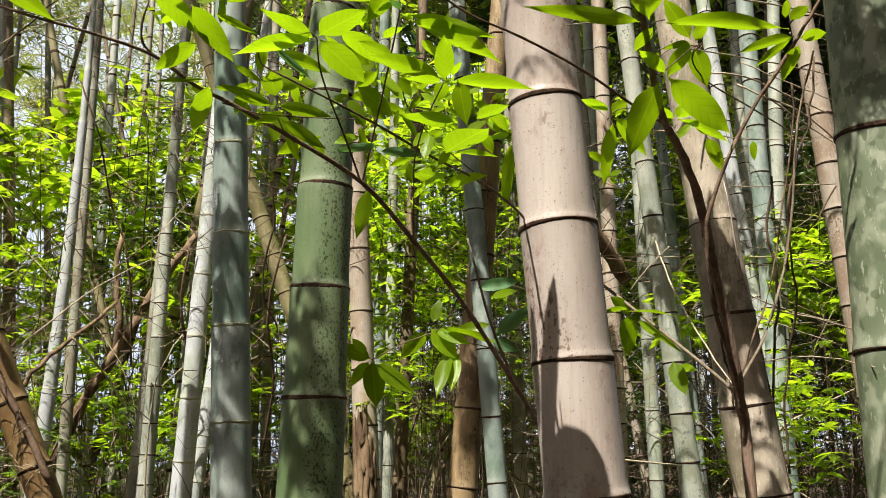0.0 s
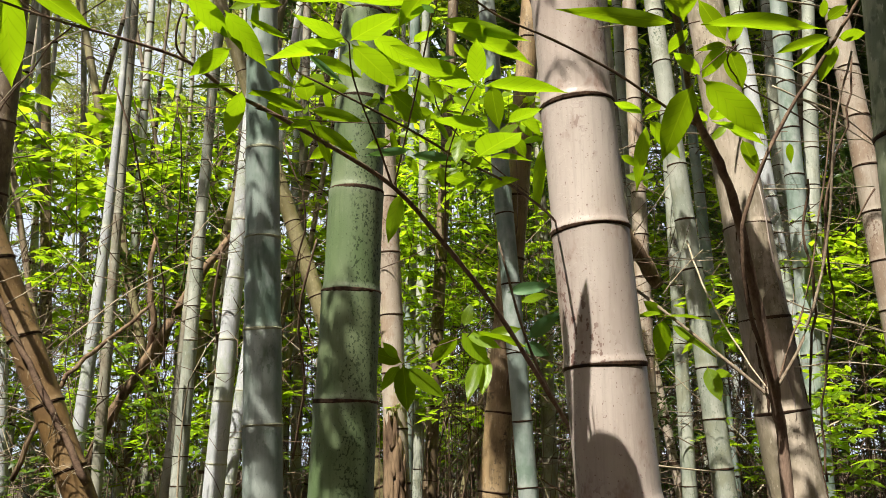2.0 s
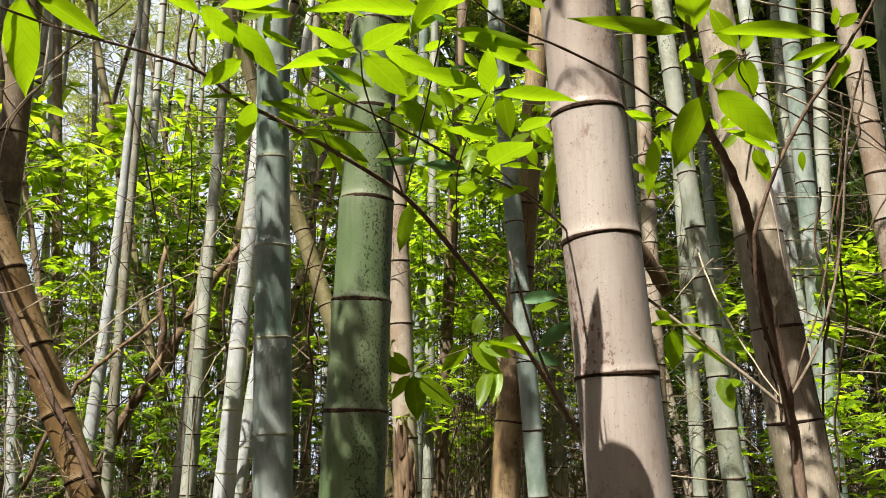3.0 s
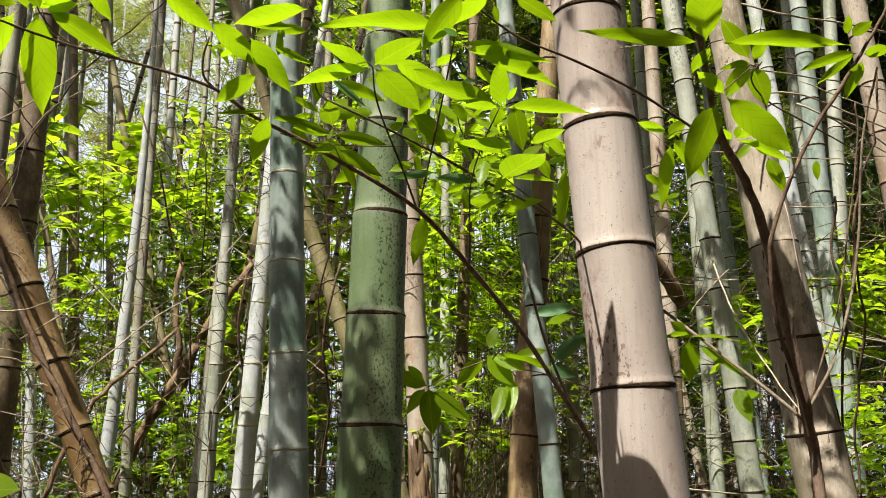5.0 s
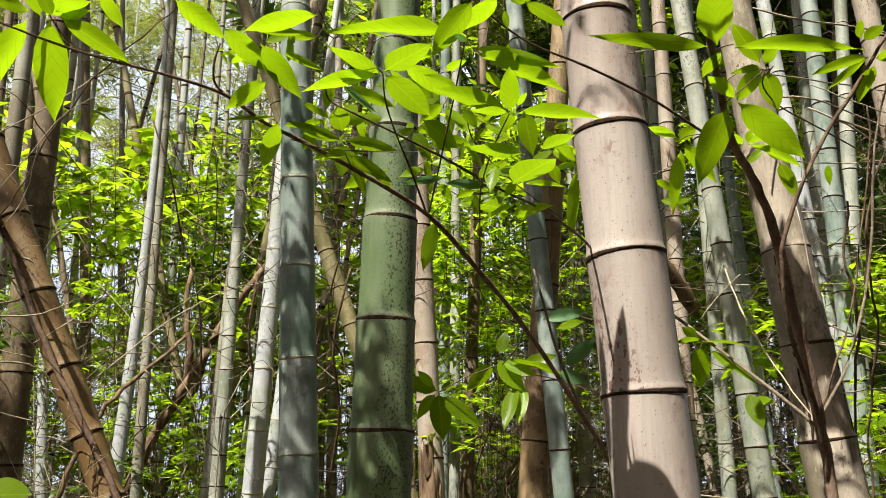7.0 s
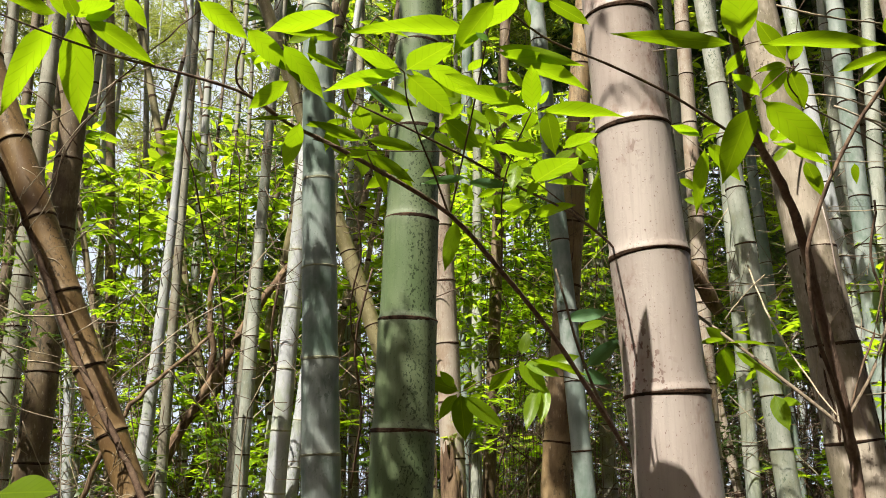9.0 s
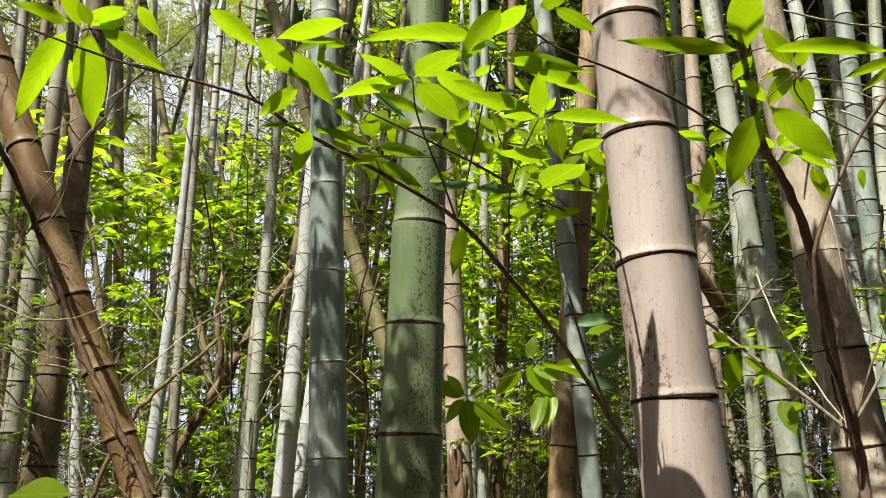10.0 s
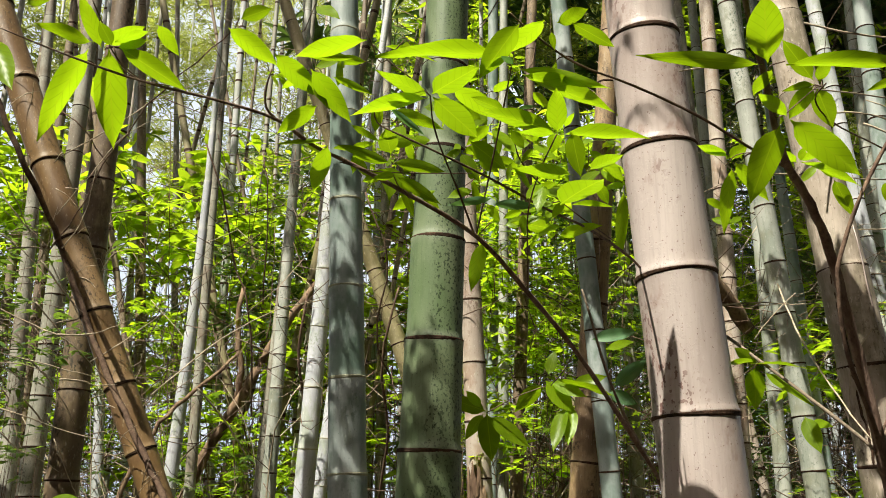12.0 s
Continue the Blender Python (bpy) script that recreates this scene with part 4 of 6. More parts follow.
leaf(sapling, (-0.031, 0.824, 1.903), (-0.011, 0.824, 1.872), (0.13, -0.99, 0.08), 0.014, 3)
leaf(sapling, (-0.031, 0.829, 1.910), (-0.050, 0.827, 1.892), (-0.09, -0.98, 0.18), 0.010, 4)
leaf(sapling, (-0.031, 0.829, 1.905), (-0.039, 0.842, 1.922), (-0.63, -0.74, 0.25), 0.009, 0)
leaf(sapling, (-0.029, 0.828, 1.905), (0.004, 0.810, 1.902), (0.28, 0.37, 0.89), 0.013, 1)
leaf(sapling, (-0.002, 0.810, 1.934), (-0.026, 0.835, 1.949), (-0.67, -0.72, 0.19), 0.016, 2)
leaf(sapling, (0.008, 0.814, 1.937), (0.028, 0.815, 1.952), (-0.37, -0.76, 0.53), 0.010, 3)
leaf(sapling, (0.002, 0.788, 1.913), (0.027, 0.780, 1.883), (0.37, -0.78, 0.50), 0.017, 4)
leaf(sapling, (0.006, 0.817, 1.930), (0.011, 0.831, 1.903), (0.67, 0.61, 0.41), 0.012, 0)
leaf(sapling, (-0.000, 0.801, 1.924), (-0.025, 0.821, 1.911), (0.12, 0.63, 0.77), 0.012, 1)
leaf(sapling, (0.031, 0.832, 1.890), (0.028, 0.850, 1.908), (-0.71, -0.55, 0.43), 0.010, 2)
leaf(sapling, (0.022, 0.852, 1.893), (0.047, 0.866, 1.903), (-0.48, 0.18, 0.86), 0.011, 3)
leaf(sapling, (0.025, 0.846, 1.896), (0.045, 0.863, 1.875), (0.74, -0.64, 0.20), 0.014, 4)
leaf(sapling, (0.023, 0.823, 1.891), (0.017, 0.821, 1.868), (-0.87, 0.46, 0.18), 0.010, 0)
leaf(sapling, (0.030, 0.822, 1.888), (-0.000, 0.847, 1.903), (0.57, 0.22, 0.79), 0.017, 1)
leaf(sapling, (0.045, 0.833, 1.918), (0.053, 0.821, 1.925), (-0.09, 0.45, 0.89), 0.006, 2)
leaf(sapling, (0.045, 0.830, 1.914), (0.072, 0.824, 1.897), (0.10, -0.86, 0.50), 0.012, 3)
leaf(sapling, (0.046, 0.827, 1.909), (0.033, 0.842, 1.898), (0.10, 0.63, 0.77), 0.007, 4)
leaf(sapling, (0.045, 0.855, 1.927), (0.013, 0.869, 1.926), (-0.40, -0.88, 0.26), 0.013, 0)
leaf(sapling, (-0.013, 0.853, 1.878), (0.016, 0.848, 1.878), (-0.17, -0.86, 0.49), 0.010, 1)
leaf(sapling, (-0.018, 0.863, 1.887), (-0.015, 0.887, 1.870), (0.67, 0.38, 0.63), 0.012, 2)
leaf(sapling, (-0.019, 0.861, 1.875), (-0.046, 0.850, 1.864), (0.23, -0.90, 0.36), 0.012, 3)
leaf(sapling, (-0.018, 0.852, 1.884), (-0.025, 0.835, 1.891), (-0.89, 0.42, 0.15), 0.007, 4)
leaf(sapling, (0.056, 0.835, 1.866), (0.042, 0.862, 1.881), (-0.37, -0.60, 0.71), 0.012, 0)
leaf(sapling, (0.056, 0.843, 1.868), (0.068, 0.821, 1.870), (0.24, 0.20, 0.95), 0.011, 1)
leaf(sapling, (0.061, 0.860, 1.877), (0.084, 0.832, 1.852), (-0.19, -0.73, 0.65), 0.017, 2)
leaf(sapling, (0.056, 0.827, 1.866), (0.047, 0.811, 1.833), (-0.32, -0.82, 0.48), 0.014, 3)
leaf(sapling, (0.059, 0.845, 1.874), (0.037, 0.817, 1.848), (0.00, -0.68, 0.73), 0.015, 4)
leaf(sapling, (0.091, 0.802, 1.903), (0.106, 0.791, 1.902), (-0.56, -0.70, 0.44), 0.007, 0)
leaf(sapling, (0.089, 0.790, 1.900), (0.089, 0.811, 1.884), (-0.76, 0.40, 0.52), 0.009, 1)
leaf(sapling, (0.092, 0.803, 1.903), (0.070, 0.817, 1.902), (-0.51, -0.81, 0.28), 0.010, 2)
leaf(sapling, (0.113, 0.808, 1.876), (0.087, 0.789, 1.853), (-0.08, -0.70, 0.71), 0.013, 3)
leaf(sapling, (0.117, 0.790, 1.870), (0.126, 0.813, 1.892), (0.02, -0.70, 0.71), 0.011, 4)
leaf(sapling, (0.114, 0.793, 1.874), (0.139, 0.821, 1.878), (-0.23, 0.05, 0.97), 0.015, 0)
leaf(sapling, (0.115, 0.814, 1.880), (0.127, 0.809, 1.862), (-0.25, -0.96, 0.11), 0.009, 1)
leaf(sapling, (0.031, 0.899, 1.864), (0.053, 0.912, 1.869), (0.28, -0.70, 0.66), 0.011, 2)
leaf(sapling, (0.036, 0.874, 1.851), (0.037, 0.880, 1.827), (-0.38, 0.90, 0.21), 0.009, 3)
leaf(sapling, (0.036, 0.880, 1.857), (0.014, 0.891, 1.852), (0.10, 0.56, 0.83), 0.009, 4)
leaf(sapling, (0.040, 0.888, 1.862), (0.036, 0.900, 1.878), (-0.94, -0.35, 0.04), 0.007, 0)
leaf(sapling, (-0.132, 0.733, 1.870), (-0.111, 0.742, 1.880), (-0.56, 0.51, 0.65), 0.008, 1)
leaf(sapling, (-0.132, 0.745, 1.870), (-0.117, 0.752, 1.848), (0.26, 0.86, 0.44), 0.010, 2)
leaf(sapling, (-0.125, 0.729, 1.867), (-0.130, 0.742, 1.848), (0.26, 0.82, 0.51), 0.009, 3)
leaf(sapling, (-0.127, 0.729, 1.867), (-0.150, 0.735, 1.872), (0.23, 0.13, 0.96), 0.010, 4)
leaf(sapling, (-0.169, 0.667, 1.904), (-0.166, 0.663, 1.912), (0.38, 0.89, 0.26), 0.003, 0)
leaf(sapling, (-0.170, 0.664, 1.906), (-0.153, 0.664, 1.892), (0.50, 0.65, 0.57), 0.008, 1)
leaf(sapling, (-0.153, 0.651, 1.893), (-0.138, 0.654, 1.874), (0.52, -0.80, 0.29), 0.008, 2)
leaf(sapling, (-0.161, 0.660, 1.906), (-0.188, 0.677, 1.909), (0.04, -0.12, 0.99), 0.012, 3)
leaf(sapling, (-0.138, 0.702, 1.950), (-0.167, 0.712, 1.946), (-0.33, -0.94, 0.05), 0.012, 4)
leaf(sapling, (-0.133, 0.685, 1.934), (-0.149, 0.710, 1.959), (0.91, 0.29, 0.31), 0.015, 0)
leaf(sapling, (-0.146, 0.705, 1.949), (-0.115, 0.702, 1.946), (0.14, 0.65, 0.74), 0.010, 1)
leaf(sapling, (-0.138, 0.691, 1.940), (-0.144, 0.716, 1.927), (0.69, 0.46, 0.56), 0.011, 2)
leaf(sapling, (0.078, 0.894, 1.870), (0.060, 0.865, 1.840), (-0.03, -0.72, 0.70), 0.015, 1)
leaf(sapling, (0.070, 0.884, 1.866), (0.049, 0.901, 1.873), (-0.42, -0.75, 0.52), 0.010, 2)
leaf(sapling, (0.076, 0.871, 1.859), (0.084, 0.875, 1.869), (-0.45, -0.64, 0.62), 0.005, 3)
leaf(sapling, (0.077, 0.896, 1.870), (0.096, 0.925, 1.864), (0.23, 0.05, 0.97), 0.013, 4)
leaf(sapling, (-0.078, 0.857, 1.869), (-0.107, 0.862, 1.853), (-0.23, 0.72, 0.65), 0.014, 0)
leaf(sapling, (-0.074, 0.857, 1.867), (-0.058, 0.850, 1.870), (0.39, 0.92, 0.00), 0.006, 1)
leaf(sapling, (-0.074, 0.859, 1.870), (-0.057, 0.884, 1.861), (-0.68, 0.62, 0.40), 0.012, 2)
leaf(sapling, (-0.295, 0.540, 1.875), (-0.345, 0.545, 1.896), (0.05, 0.55, 0.83), 0.012, 2)
leaf(sapling, (-0.275, 0.540, 1.870), (-0.256, 0.545, 1.880), (0.05, 0.55, 0.83), 0.009, 3)
leaf(sapling, (-0.288, 0.540, 1.870), (-0.294, 0.509, 1.897), (-0.47, 0.63, 0.62), 0.011, 0)
leaf(sapling, (-0.286, 0.540, 1.872), (-0.256, 0.537, 1.887), (-0.46, 0.10, 0.88), 0.016, 0)
sapling_b = empty("sapling", (0.50, 1.17, 0), "dark many-branched sapling with broad green leaves", "sapling", "saplings between the culms")
rod("stem", [(0.50, 1.17, -0.05), (0.505, 1.16, 0.6), (0.513, 1.152, 1.1), (0.509, 1.146, 1.522), (0.494, 1.123, 1.608), (0.476, 1.100, 1.693), (0.451, 1.068, 1.776), (0.421, 1.027, 1.852), (0.384, 0.974, 1.896), (0.349, 0.935, 1.926), (0.322, 0.887, 1.948), (0.290, 0.816, 1.982), (0.263, 0.765, 2.018), (0.248, 0.736, 2.051)], 0.0100, 0.0026, "stem_bark", sapling_b, rough=0.0008)
rod("branch", [(0.494, 1.123, 1.608), (0.475, 1.092, 1.649), (0.433, 1.040, 1.727), (0.419, 1.010, 1.800), (0.422, 1.000, 1.837), (0.454, 0.989, 1.918), (0.487, 0.983, 1.976), (0.523, 0.969, 2.031), (0.553, 0.944, 2.084), (0.574, 0.934, 2.121)], 0.0031, 0.0021, "twig", sapling_b, rough=0.0006)
rod("branch", [(0.489, 1.120, 1.620), (0.537, 1.120, 1.696), (0.576, 1.127, 1.789), (0.596, 1.122, 1.884), (0.605, 1.101, 2.001), (0.636, 1.092, 2.110)], 0.0025, 0.0015, "grey_twig", sapling_b, rough=0.0006)
rod("branch", [(0.487, 1.121, 1.616), (0.462, 1.134, 1.645), (0.404, 1.169, 1.708), (0.353, 1.234, 1.776), (0.345, 1.279, 1.799)], 0.0025, 0.0024, "grey_twig", sapling_b)
rod("branch", [(0.349, 0.935, 1.926), (0.303, 0.901, 1.933), (0.226, 0.845, 1.952), (0.151, 0.800, 1.966), (0.087, 0.748, 1.964), (0.046, 0.714, 1.975), (0.019, 0.690, 1.987)], 0.0018, 0.0008, "twig", sapling_b)
rod("branch", [(0.491, 1.120, 1.622), (0.518, 1.122, 1.688), (0.555, 1.135, 1.759), (0.586, 1.131, 1.887), (0.608, 1.119, 2.009), (0.604, 1.105, 2.063)], 0.0015, 0.0012, "twig", sapling_b, rough=0.0008)
rod("twig", [(0.307, 0.851, 1.966), (0.315, 0.855, 1.954), (0.360, 0.865, 1.993), (0.370, 0.864, 1.996)], 0.0007, 0.0006, "twig", sapling_b)
rod("twig", [(0.373, 0.863, 1.999), (0.368, 0.886, 1.990), (0.399, 0.921, 1.978), (0.491, 1.020, 1.992), (0.633, 1.170, 2.012)], 0.0008, 0.0011, "twig", sapling_b)
rod("twig", [(0.290, 0.816, 1.982), (0.293, 0.804, 1.989), (0.306, 0.798, 1.991)], 0.0007, 0.0006, "twig", sapling_b)
rod("twig", [(0.303, 0.901, 1.933), (0.289, 0.930, 1.942), (0.281, 0.952, 1.937)], 0.0007, 0.0005, "twig", sapling_b)
rod("twig", [(0.375, 1.191, 1.741), (0.371, 1.193, 1.736), (0.367, 1.194, 1.731)], 0.0010, 0.0008, "twig", sapling_b)
leaf(sapling_b, (0.367, 1.193, 1.732), (0.379, 1.243, 1.680), (0.23, 0.68, 0.70), 0.025, 1)
leaf(sapling_b, (0.379, 1.195, 1.728), (0.429, 1.155, 1.677), (0.02, -0.78, 0.63), 0.019, 2)
leaf(sapling_b, (0.363, 1.192, 1.737), (0.438, 1.189, 1.739), (-0.03, -0.12, 0.99), 0.020, 3)
leaf(sapling_b, (0.376, 1.212, 1.742), (0.345, 1.206, 1.762), (0.06, 0.94, 0.32), 0.016, 4)
leaf(sapling_b, (0.373, 1.211, 1.743), (0.323, 1.180, 1.737), (-0.32, 0.31, 0.89), 0.015, 0)
leaf(sapling_b, (0.417, 1.160, 1.662), (0.425, 1.139, 1.614), (-0.44, -0.85, 0.30), 0.022, 1)
leaf(sapling_b, (0.428, 1.173, 1.656), (0.444, 1.140, 1.648), (-0.80, -0.47, 0.36), 0.012, 2)
leaf(sapling_b, (0.281, 0.790, 1.983), (0.154, 0.800, 2.003), (0.16, 0.74, 0.65), 0.016, 2)
leaf(sapling_b, (0.304, 0.790, 1.983), (0.425, 0.768, 1.979), (0.09, 0.35, 0.93), 0.020, 3)
leaf(sapling_b, (0.282, 0.780, 1.980), (0.262, 0.715, 2.019), (-0.08, 0.13, 0.99), 0.034, 4)
leaf(sapling_b, (0.293, 0.800, 1.983), (0.280, 0.830, 1.969), (-0.08, 0.15, 0.99), 0.017, 0)
leaf(sapling_b, (0.366, 0.880, 2.011), (0.322, 0.842, 2.045), (0.15, 0.55, 0.82), 0.020, 1)
leaf(sapling_b, (0.371, 0.880, 2.010), (0.376, 0.855, 2.025), (0.18, 0.55, 0.81), 0.014, 2)
leaf(sapling_b, (0.363, 0.870, 2.001), (0.329, 0.878, 2.000), (0.06, 0.38, 0.92), 0.011, 3)
leaf(sapling_b, (0.361, 0.870, 1.999), (0.344, 0.906, 1.976), (0.16, 0.58, 0.80), 0.021, 4)
leaf(sapling_b, (0.369, 0.880, 2.001), (0.398, 0.919, 1.971), (0.08, 0.39, 0.92), 0.023, 0)
leaf(sapling_b, (0.318, 0.840, 1.948), (0.278, 0.808, 1.963), (0.04, 0.39, 0.92), 0.015, 1)
leaf(sapling_b, (0.317, 0.830, 1.939), (0.398, 0.866, 1.891), (0.19, 0.61, 0.77), 0.031, 2)
leaf(sapling_b, (0.313, 0.850, 1.943), (0.296, 0.925, 1.885), (0.14, 0.63, 0.77), 0.032, 3)
leaf(sapling_b, (0.287, 0.960, 1.952), (0.242, 0.927, 1.956), (-0.12, 0.18, 0.98), 0.013, 0)
leaf(sapling_b, (0.287, 0.960, 1.952), (0.246, 0.942, 1.962), (0.10, 0.30, 0.95), 0.015, 0)
leaf(sapling_b, (0.292, 0.970, 1.955), (0.310, 0.954, 1.965), (0.11, 0.63, 0.77), 0.016, 1)
leaf(sapling_b, (0.288, 0.950, 1.936), (0.291, 1.020, 1.873), (0.00, 0.46, 0.89), 0.017, 2)
leaf(sapling_b, (0.268, 1.000, 1.913), (0.293, 1.009, 1.902), (0.09, 0.67, 0.74), 0.010, 3)
leaf(sapling_b, (0.311, 1.050, 1.896), (0.316, 1.057, 1.891), (-0.11, 0.21, 0.97), 0.005, 3)
leaf(sapling_b, (0.311, 1.050, 1.896), (0.329, 1.065, 1.913), (-0.04, -0.72, 0.69), 0.010, 0)
leaf(sapling_b, (0.311, 1.050, 1.896), (0.290, 1.069, 1.911), (-0.46, -0.81, 0.36), 0.012, 1)
leaf(sapling_b, (0.311, 1.050, 1.896), (0.296, 1.050, 1.914), (0.07, -0.99, 0.07), 0.009, 2)
leaf(sapling_b, (0.311, 1.050, 1.896), (0.320, 1.070, 1.895), (0.19, -0.02, 0.98), 0.007, 3)
leaf(sapling_b, (0.298, 0.970, 1.949), (0.346, 1.005, 1.911), (0.12, 0.65, 0.75), 0.019, 4)
leaf(sapling_b, (0.383, 1.000, 1.960), (0.350, 0.975, 1.967), (-0.07, 0.17, 0.98), 0.014, 0)
leaf(sapling_b, (0.394, 1.020, 1.971), (0.418, 1.002, 1.976), (-0.05, 0.17, 0.98), 0.021, 1)
leaf(sapling_b, (0.388, 1.000, 1.963), (0.388, 0.985, 1.975), (0.17, 0.62, 0.77), 0.009, 2)
leaf(sapling_b, (0.389, 1.000, 1.961), (0.478, 1.049, 1.957), (-0.04, 0.17, 0.98), 0.016, 3)
leaf(sapling_b, (0.447, 1.050, 1.956), (0.486, 1.095, 1.919), (0.10, 0.44, 0.89), 0.018, 4)
leaf(sapling_b, (0.439, 1.050, 1.984), (0.461, 1.049, 1.982), (0.09, 0.42, 0.90), 0.009, 0)
leaf(sapling_b, (0.535, 1.100, 1.971), (0.546, 1.124, 1.950), (-0.01, 0.17, 0.99), 0.010, 1)
leaf(sapling_b, (0.522, 0.950, 2.082), (0.514, 0.926, 2.097), (0.14, 0.33, 0.93), 0.010, 2)
leaf(sapling_b, (0.527, 0.950, 2.080), (0.543, 0.927, 2.090), (0.26, 0.51, 0.82), 0.016, 3)
leaf(sapling_b, (0.531, 0.950, 2.057), (0.473, 0.986, 2.051), (0.13, 0.36, 0.93), 0.018, 4)
leaf(sapling_b, (0.534, 0.960, 2.061), (0.501, 1.005, 2.040), (0.25, 0.55, 0.80), 0.011, 0)
leaf(sapling_b, (0.537, 0.950, 2.046), (0.532, 0.997, 2.017), (0.01, 0.13, 0.99), 0.020, 1)
leaf(sapling_b, (0.539, 0.950, 2.055), (0.566, 0.934, 2.056), (0.16, 0.34, 0.93), 0.020, 2)
leaf(sapling_b, (0.427, 1.046, 1.974), (0.403, 1.054, 1.954), (-0.38, -0.92, 0.09), 0.011, 3)
leaf(sapling_b, (0.428, 1.048, 1.985), (0.434, 1.045, 1.994), (0.43, 0.90, 0.07), 0.005, 4)
leaf(sapling_b, (0.427, 1.043, 1.974), (0.450, 1.048, 1.957), (-0.14, 0.98, 0.11), 0.010, 0)

# ---- dead twigs, sticks and sheaths ----
tagged(rod("dead_branch", [(-1.214, 1.719, 2.541), (-1.172, 1.774, 2.435), (-1.108, 1.859, 2.265), (-1.161, 2.115, 2.203), (-1.103, 2.115, 2.073), (-1.037, 2.115, 1.940), (-0.967, 2.115, 1.811), (-0.897, 2.115, 1.693), (-0.829, 2.115, 1.578), (-0.761, 2.115, 1.466)], 0.0067, 0.0086, "twig", rough=0.0040), "dark dead branch lying along the leaning tan culm", "branch", "dead twigs")
tagged(rod("dead_twig", [(-1.243, 1.877, 2.001), (-1.082, 1.907, 1.932), (-0.989, 1.926, 1.886), (-0.924, 2.065, 1.783)], 0.0021, 0.0011, "dry_twig", rough=0.0012), "pale dry twig caught between the culms", "twig", "dead twigs")
tagged(rod("dead_twig", [(-1.181, 1.815, 1.869), (-1.055, 1.883, 1.841), (-0.936, 1.950, 1.815)], 0.0016, 0.0009, "dry_twig", rough=0.0012), "pale dry twig caught between the culms", "twig", "dead twigs")
tagged(rod("dead_twig", [(-1.181, 1.849, 1.753), (-1.054, 1.867, 1.718), (-0.978, 1.933, 1.686), (-0.856, 2.001, 1.659)], 0.0018, 0.0009, "dry_twig", rough=0.0012), "pale dry twig caught between the culms", "twig", "dead twigs")
tagged(rod("dead_twig", [(-1.095, 1.731, 1.818), (-1.001, 1.789, 1.815), (-0.965, 1.856, 1.774)], 0.0015, 0.0008, "dry_twig", rough=0.0012), "pale dry twig caught between the culms", "twig", "dead twigs")
tagged(rod("dead_twig", [(-1.141, 1.706, 2.248), (-1.065, 1.739, 2.151), (-1.035, 1.810, 2.092), (-0.975, 1.907, 1.953)], 0.0018, 0.0010, "dry_twig", rough=0.0012), "pale dry twig caught between the culms", "twig", "dead twigs")
tagged(rod("dead_twig", [(-1.081, 1.595, 2.280), (-1.021, 1.633, 2.166), (-1.027, 1.759, 2.090)], 0.0014, 0.0008, "dry_twig", rough=0.0012), "pale dry twig caught between the culms", "twig", "dead twigs")
tagged(rod("dead_twig", [(-0.976, 1.744, 2.152), (-0.900, 1.723, 2.239), (-0.845, 1.747, 2.345), (-0.760, 1.783, 2.418)], 0.0011, 0.0009, "dry_twig", rough=0.0012), "pale dry twig caught between the culms", "twig", "dead twigs")
tagged(rod("dead_twig", [(-1.044, 2.133, 1.880), (-0.970, 2.125, 1.924), (-0.906, 2.206, 2.016), (-0.833, 2.290, 2.099)], 0.0017, 0.0012, "dry_twig", rough=0.0012), "pale dry twig caught between the culms", "twig", "dead twigs")
tagged(rod("dead_twig", [(-0.964, 1.766, 2.079), (-0.913, 1.747, 2.153), (-0.887, 1.720, 2.251)], 0.0012, 0.0007, "dry_twig", rough=0.0012), "pale dry twig caught between the culms", "twig", "dead twigs")
tagged(rod("dead_twig", [(-0.921, 1.880, 2.057), (-0.894, 1.870, 2.095), (-0.854, 1.868, 2.109)], 0.0012, 0.0008, "dry_twig", rough=0.0012), "pale dry twig caught between the culms", "twig", "dead twigs")
tagged(rod("dead_twig", [(-0.956, 2.220, 1.765), (-0.939, 2.401, 1.862), (-0.908, 2.763, 2.055), (-0.823, 3.129, 2.235), (-0.711, 3.470, 2.354)], 0.0020, 0.0021, "dry_twig", rough=0.0012), "pale dry twig caught between the culms", "twig", "dead twigs")
tagged(rod("dead_twig", [(-0.945, 1.672, 2.264), (-0.837, 1.657, 2.320), (-0.756, 1.730, 2.436), (-0.608, 1.806, 2.537)], 0.0015, 0.0011, "dry_twig", rough=0.0012), "pale dry twig caught between the culms", "twig", "dead twigs")
tagged(rod("dead_twig", [(-1.240, 3.508, 1.983), (-1.135, 3.538, 1.869), (-1.059, 3.683, 1.715)], 0.0045, 0.0035, "dry_twig", rough=0.0012), "pale dry twig caught between the culms", "twig", "dead twigs")
tagged(rod("dead_twig", [(0.266, 1.077, 2.130), (0.362, 1.265, 2.238), (0.510, 1.489, 2.369)], 0.0011, 0.0011, "dry_twig", rough=0.0012), "pale dry twig caught between the culms", "twig", "dead twigs")
tagged(rod("dead_twig", [(0.731, 1.782, 2.628), (0.852, 1.789, 2.599), (1.021, 1.883, 2.636), (1.203, 1.980, 2.662)], 0.0024, 0.0021, "dry_twig", rough=0.0012), "pale dry twig caught between the culms", "twig", "dead twigs")
tagged(rod("dead_twig", [(0.785, 1.836, 2.425), (0.879, 1.838, 2.418), (1.035, 1.941, 2.421), (1.232, 2.048, 2.406)], 0.0021, 0.0019, "dry_twig", rough=0.0012), "pale dry twig caught between the culms", "twig", "dead twigs")
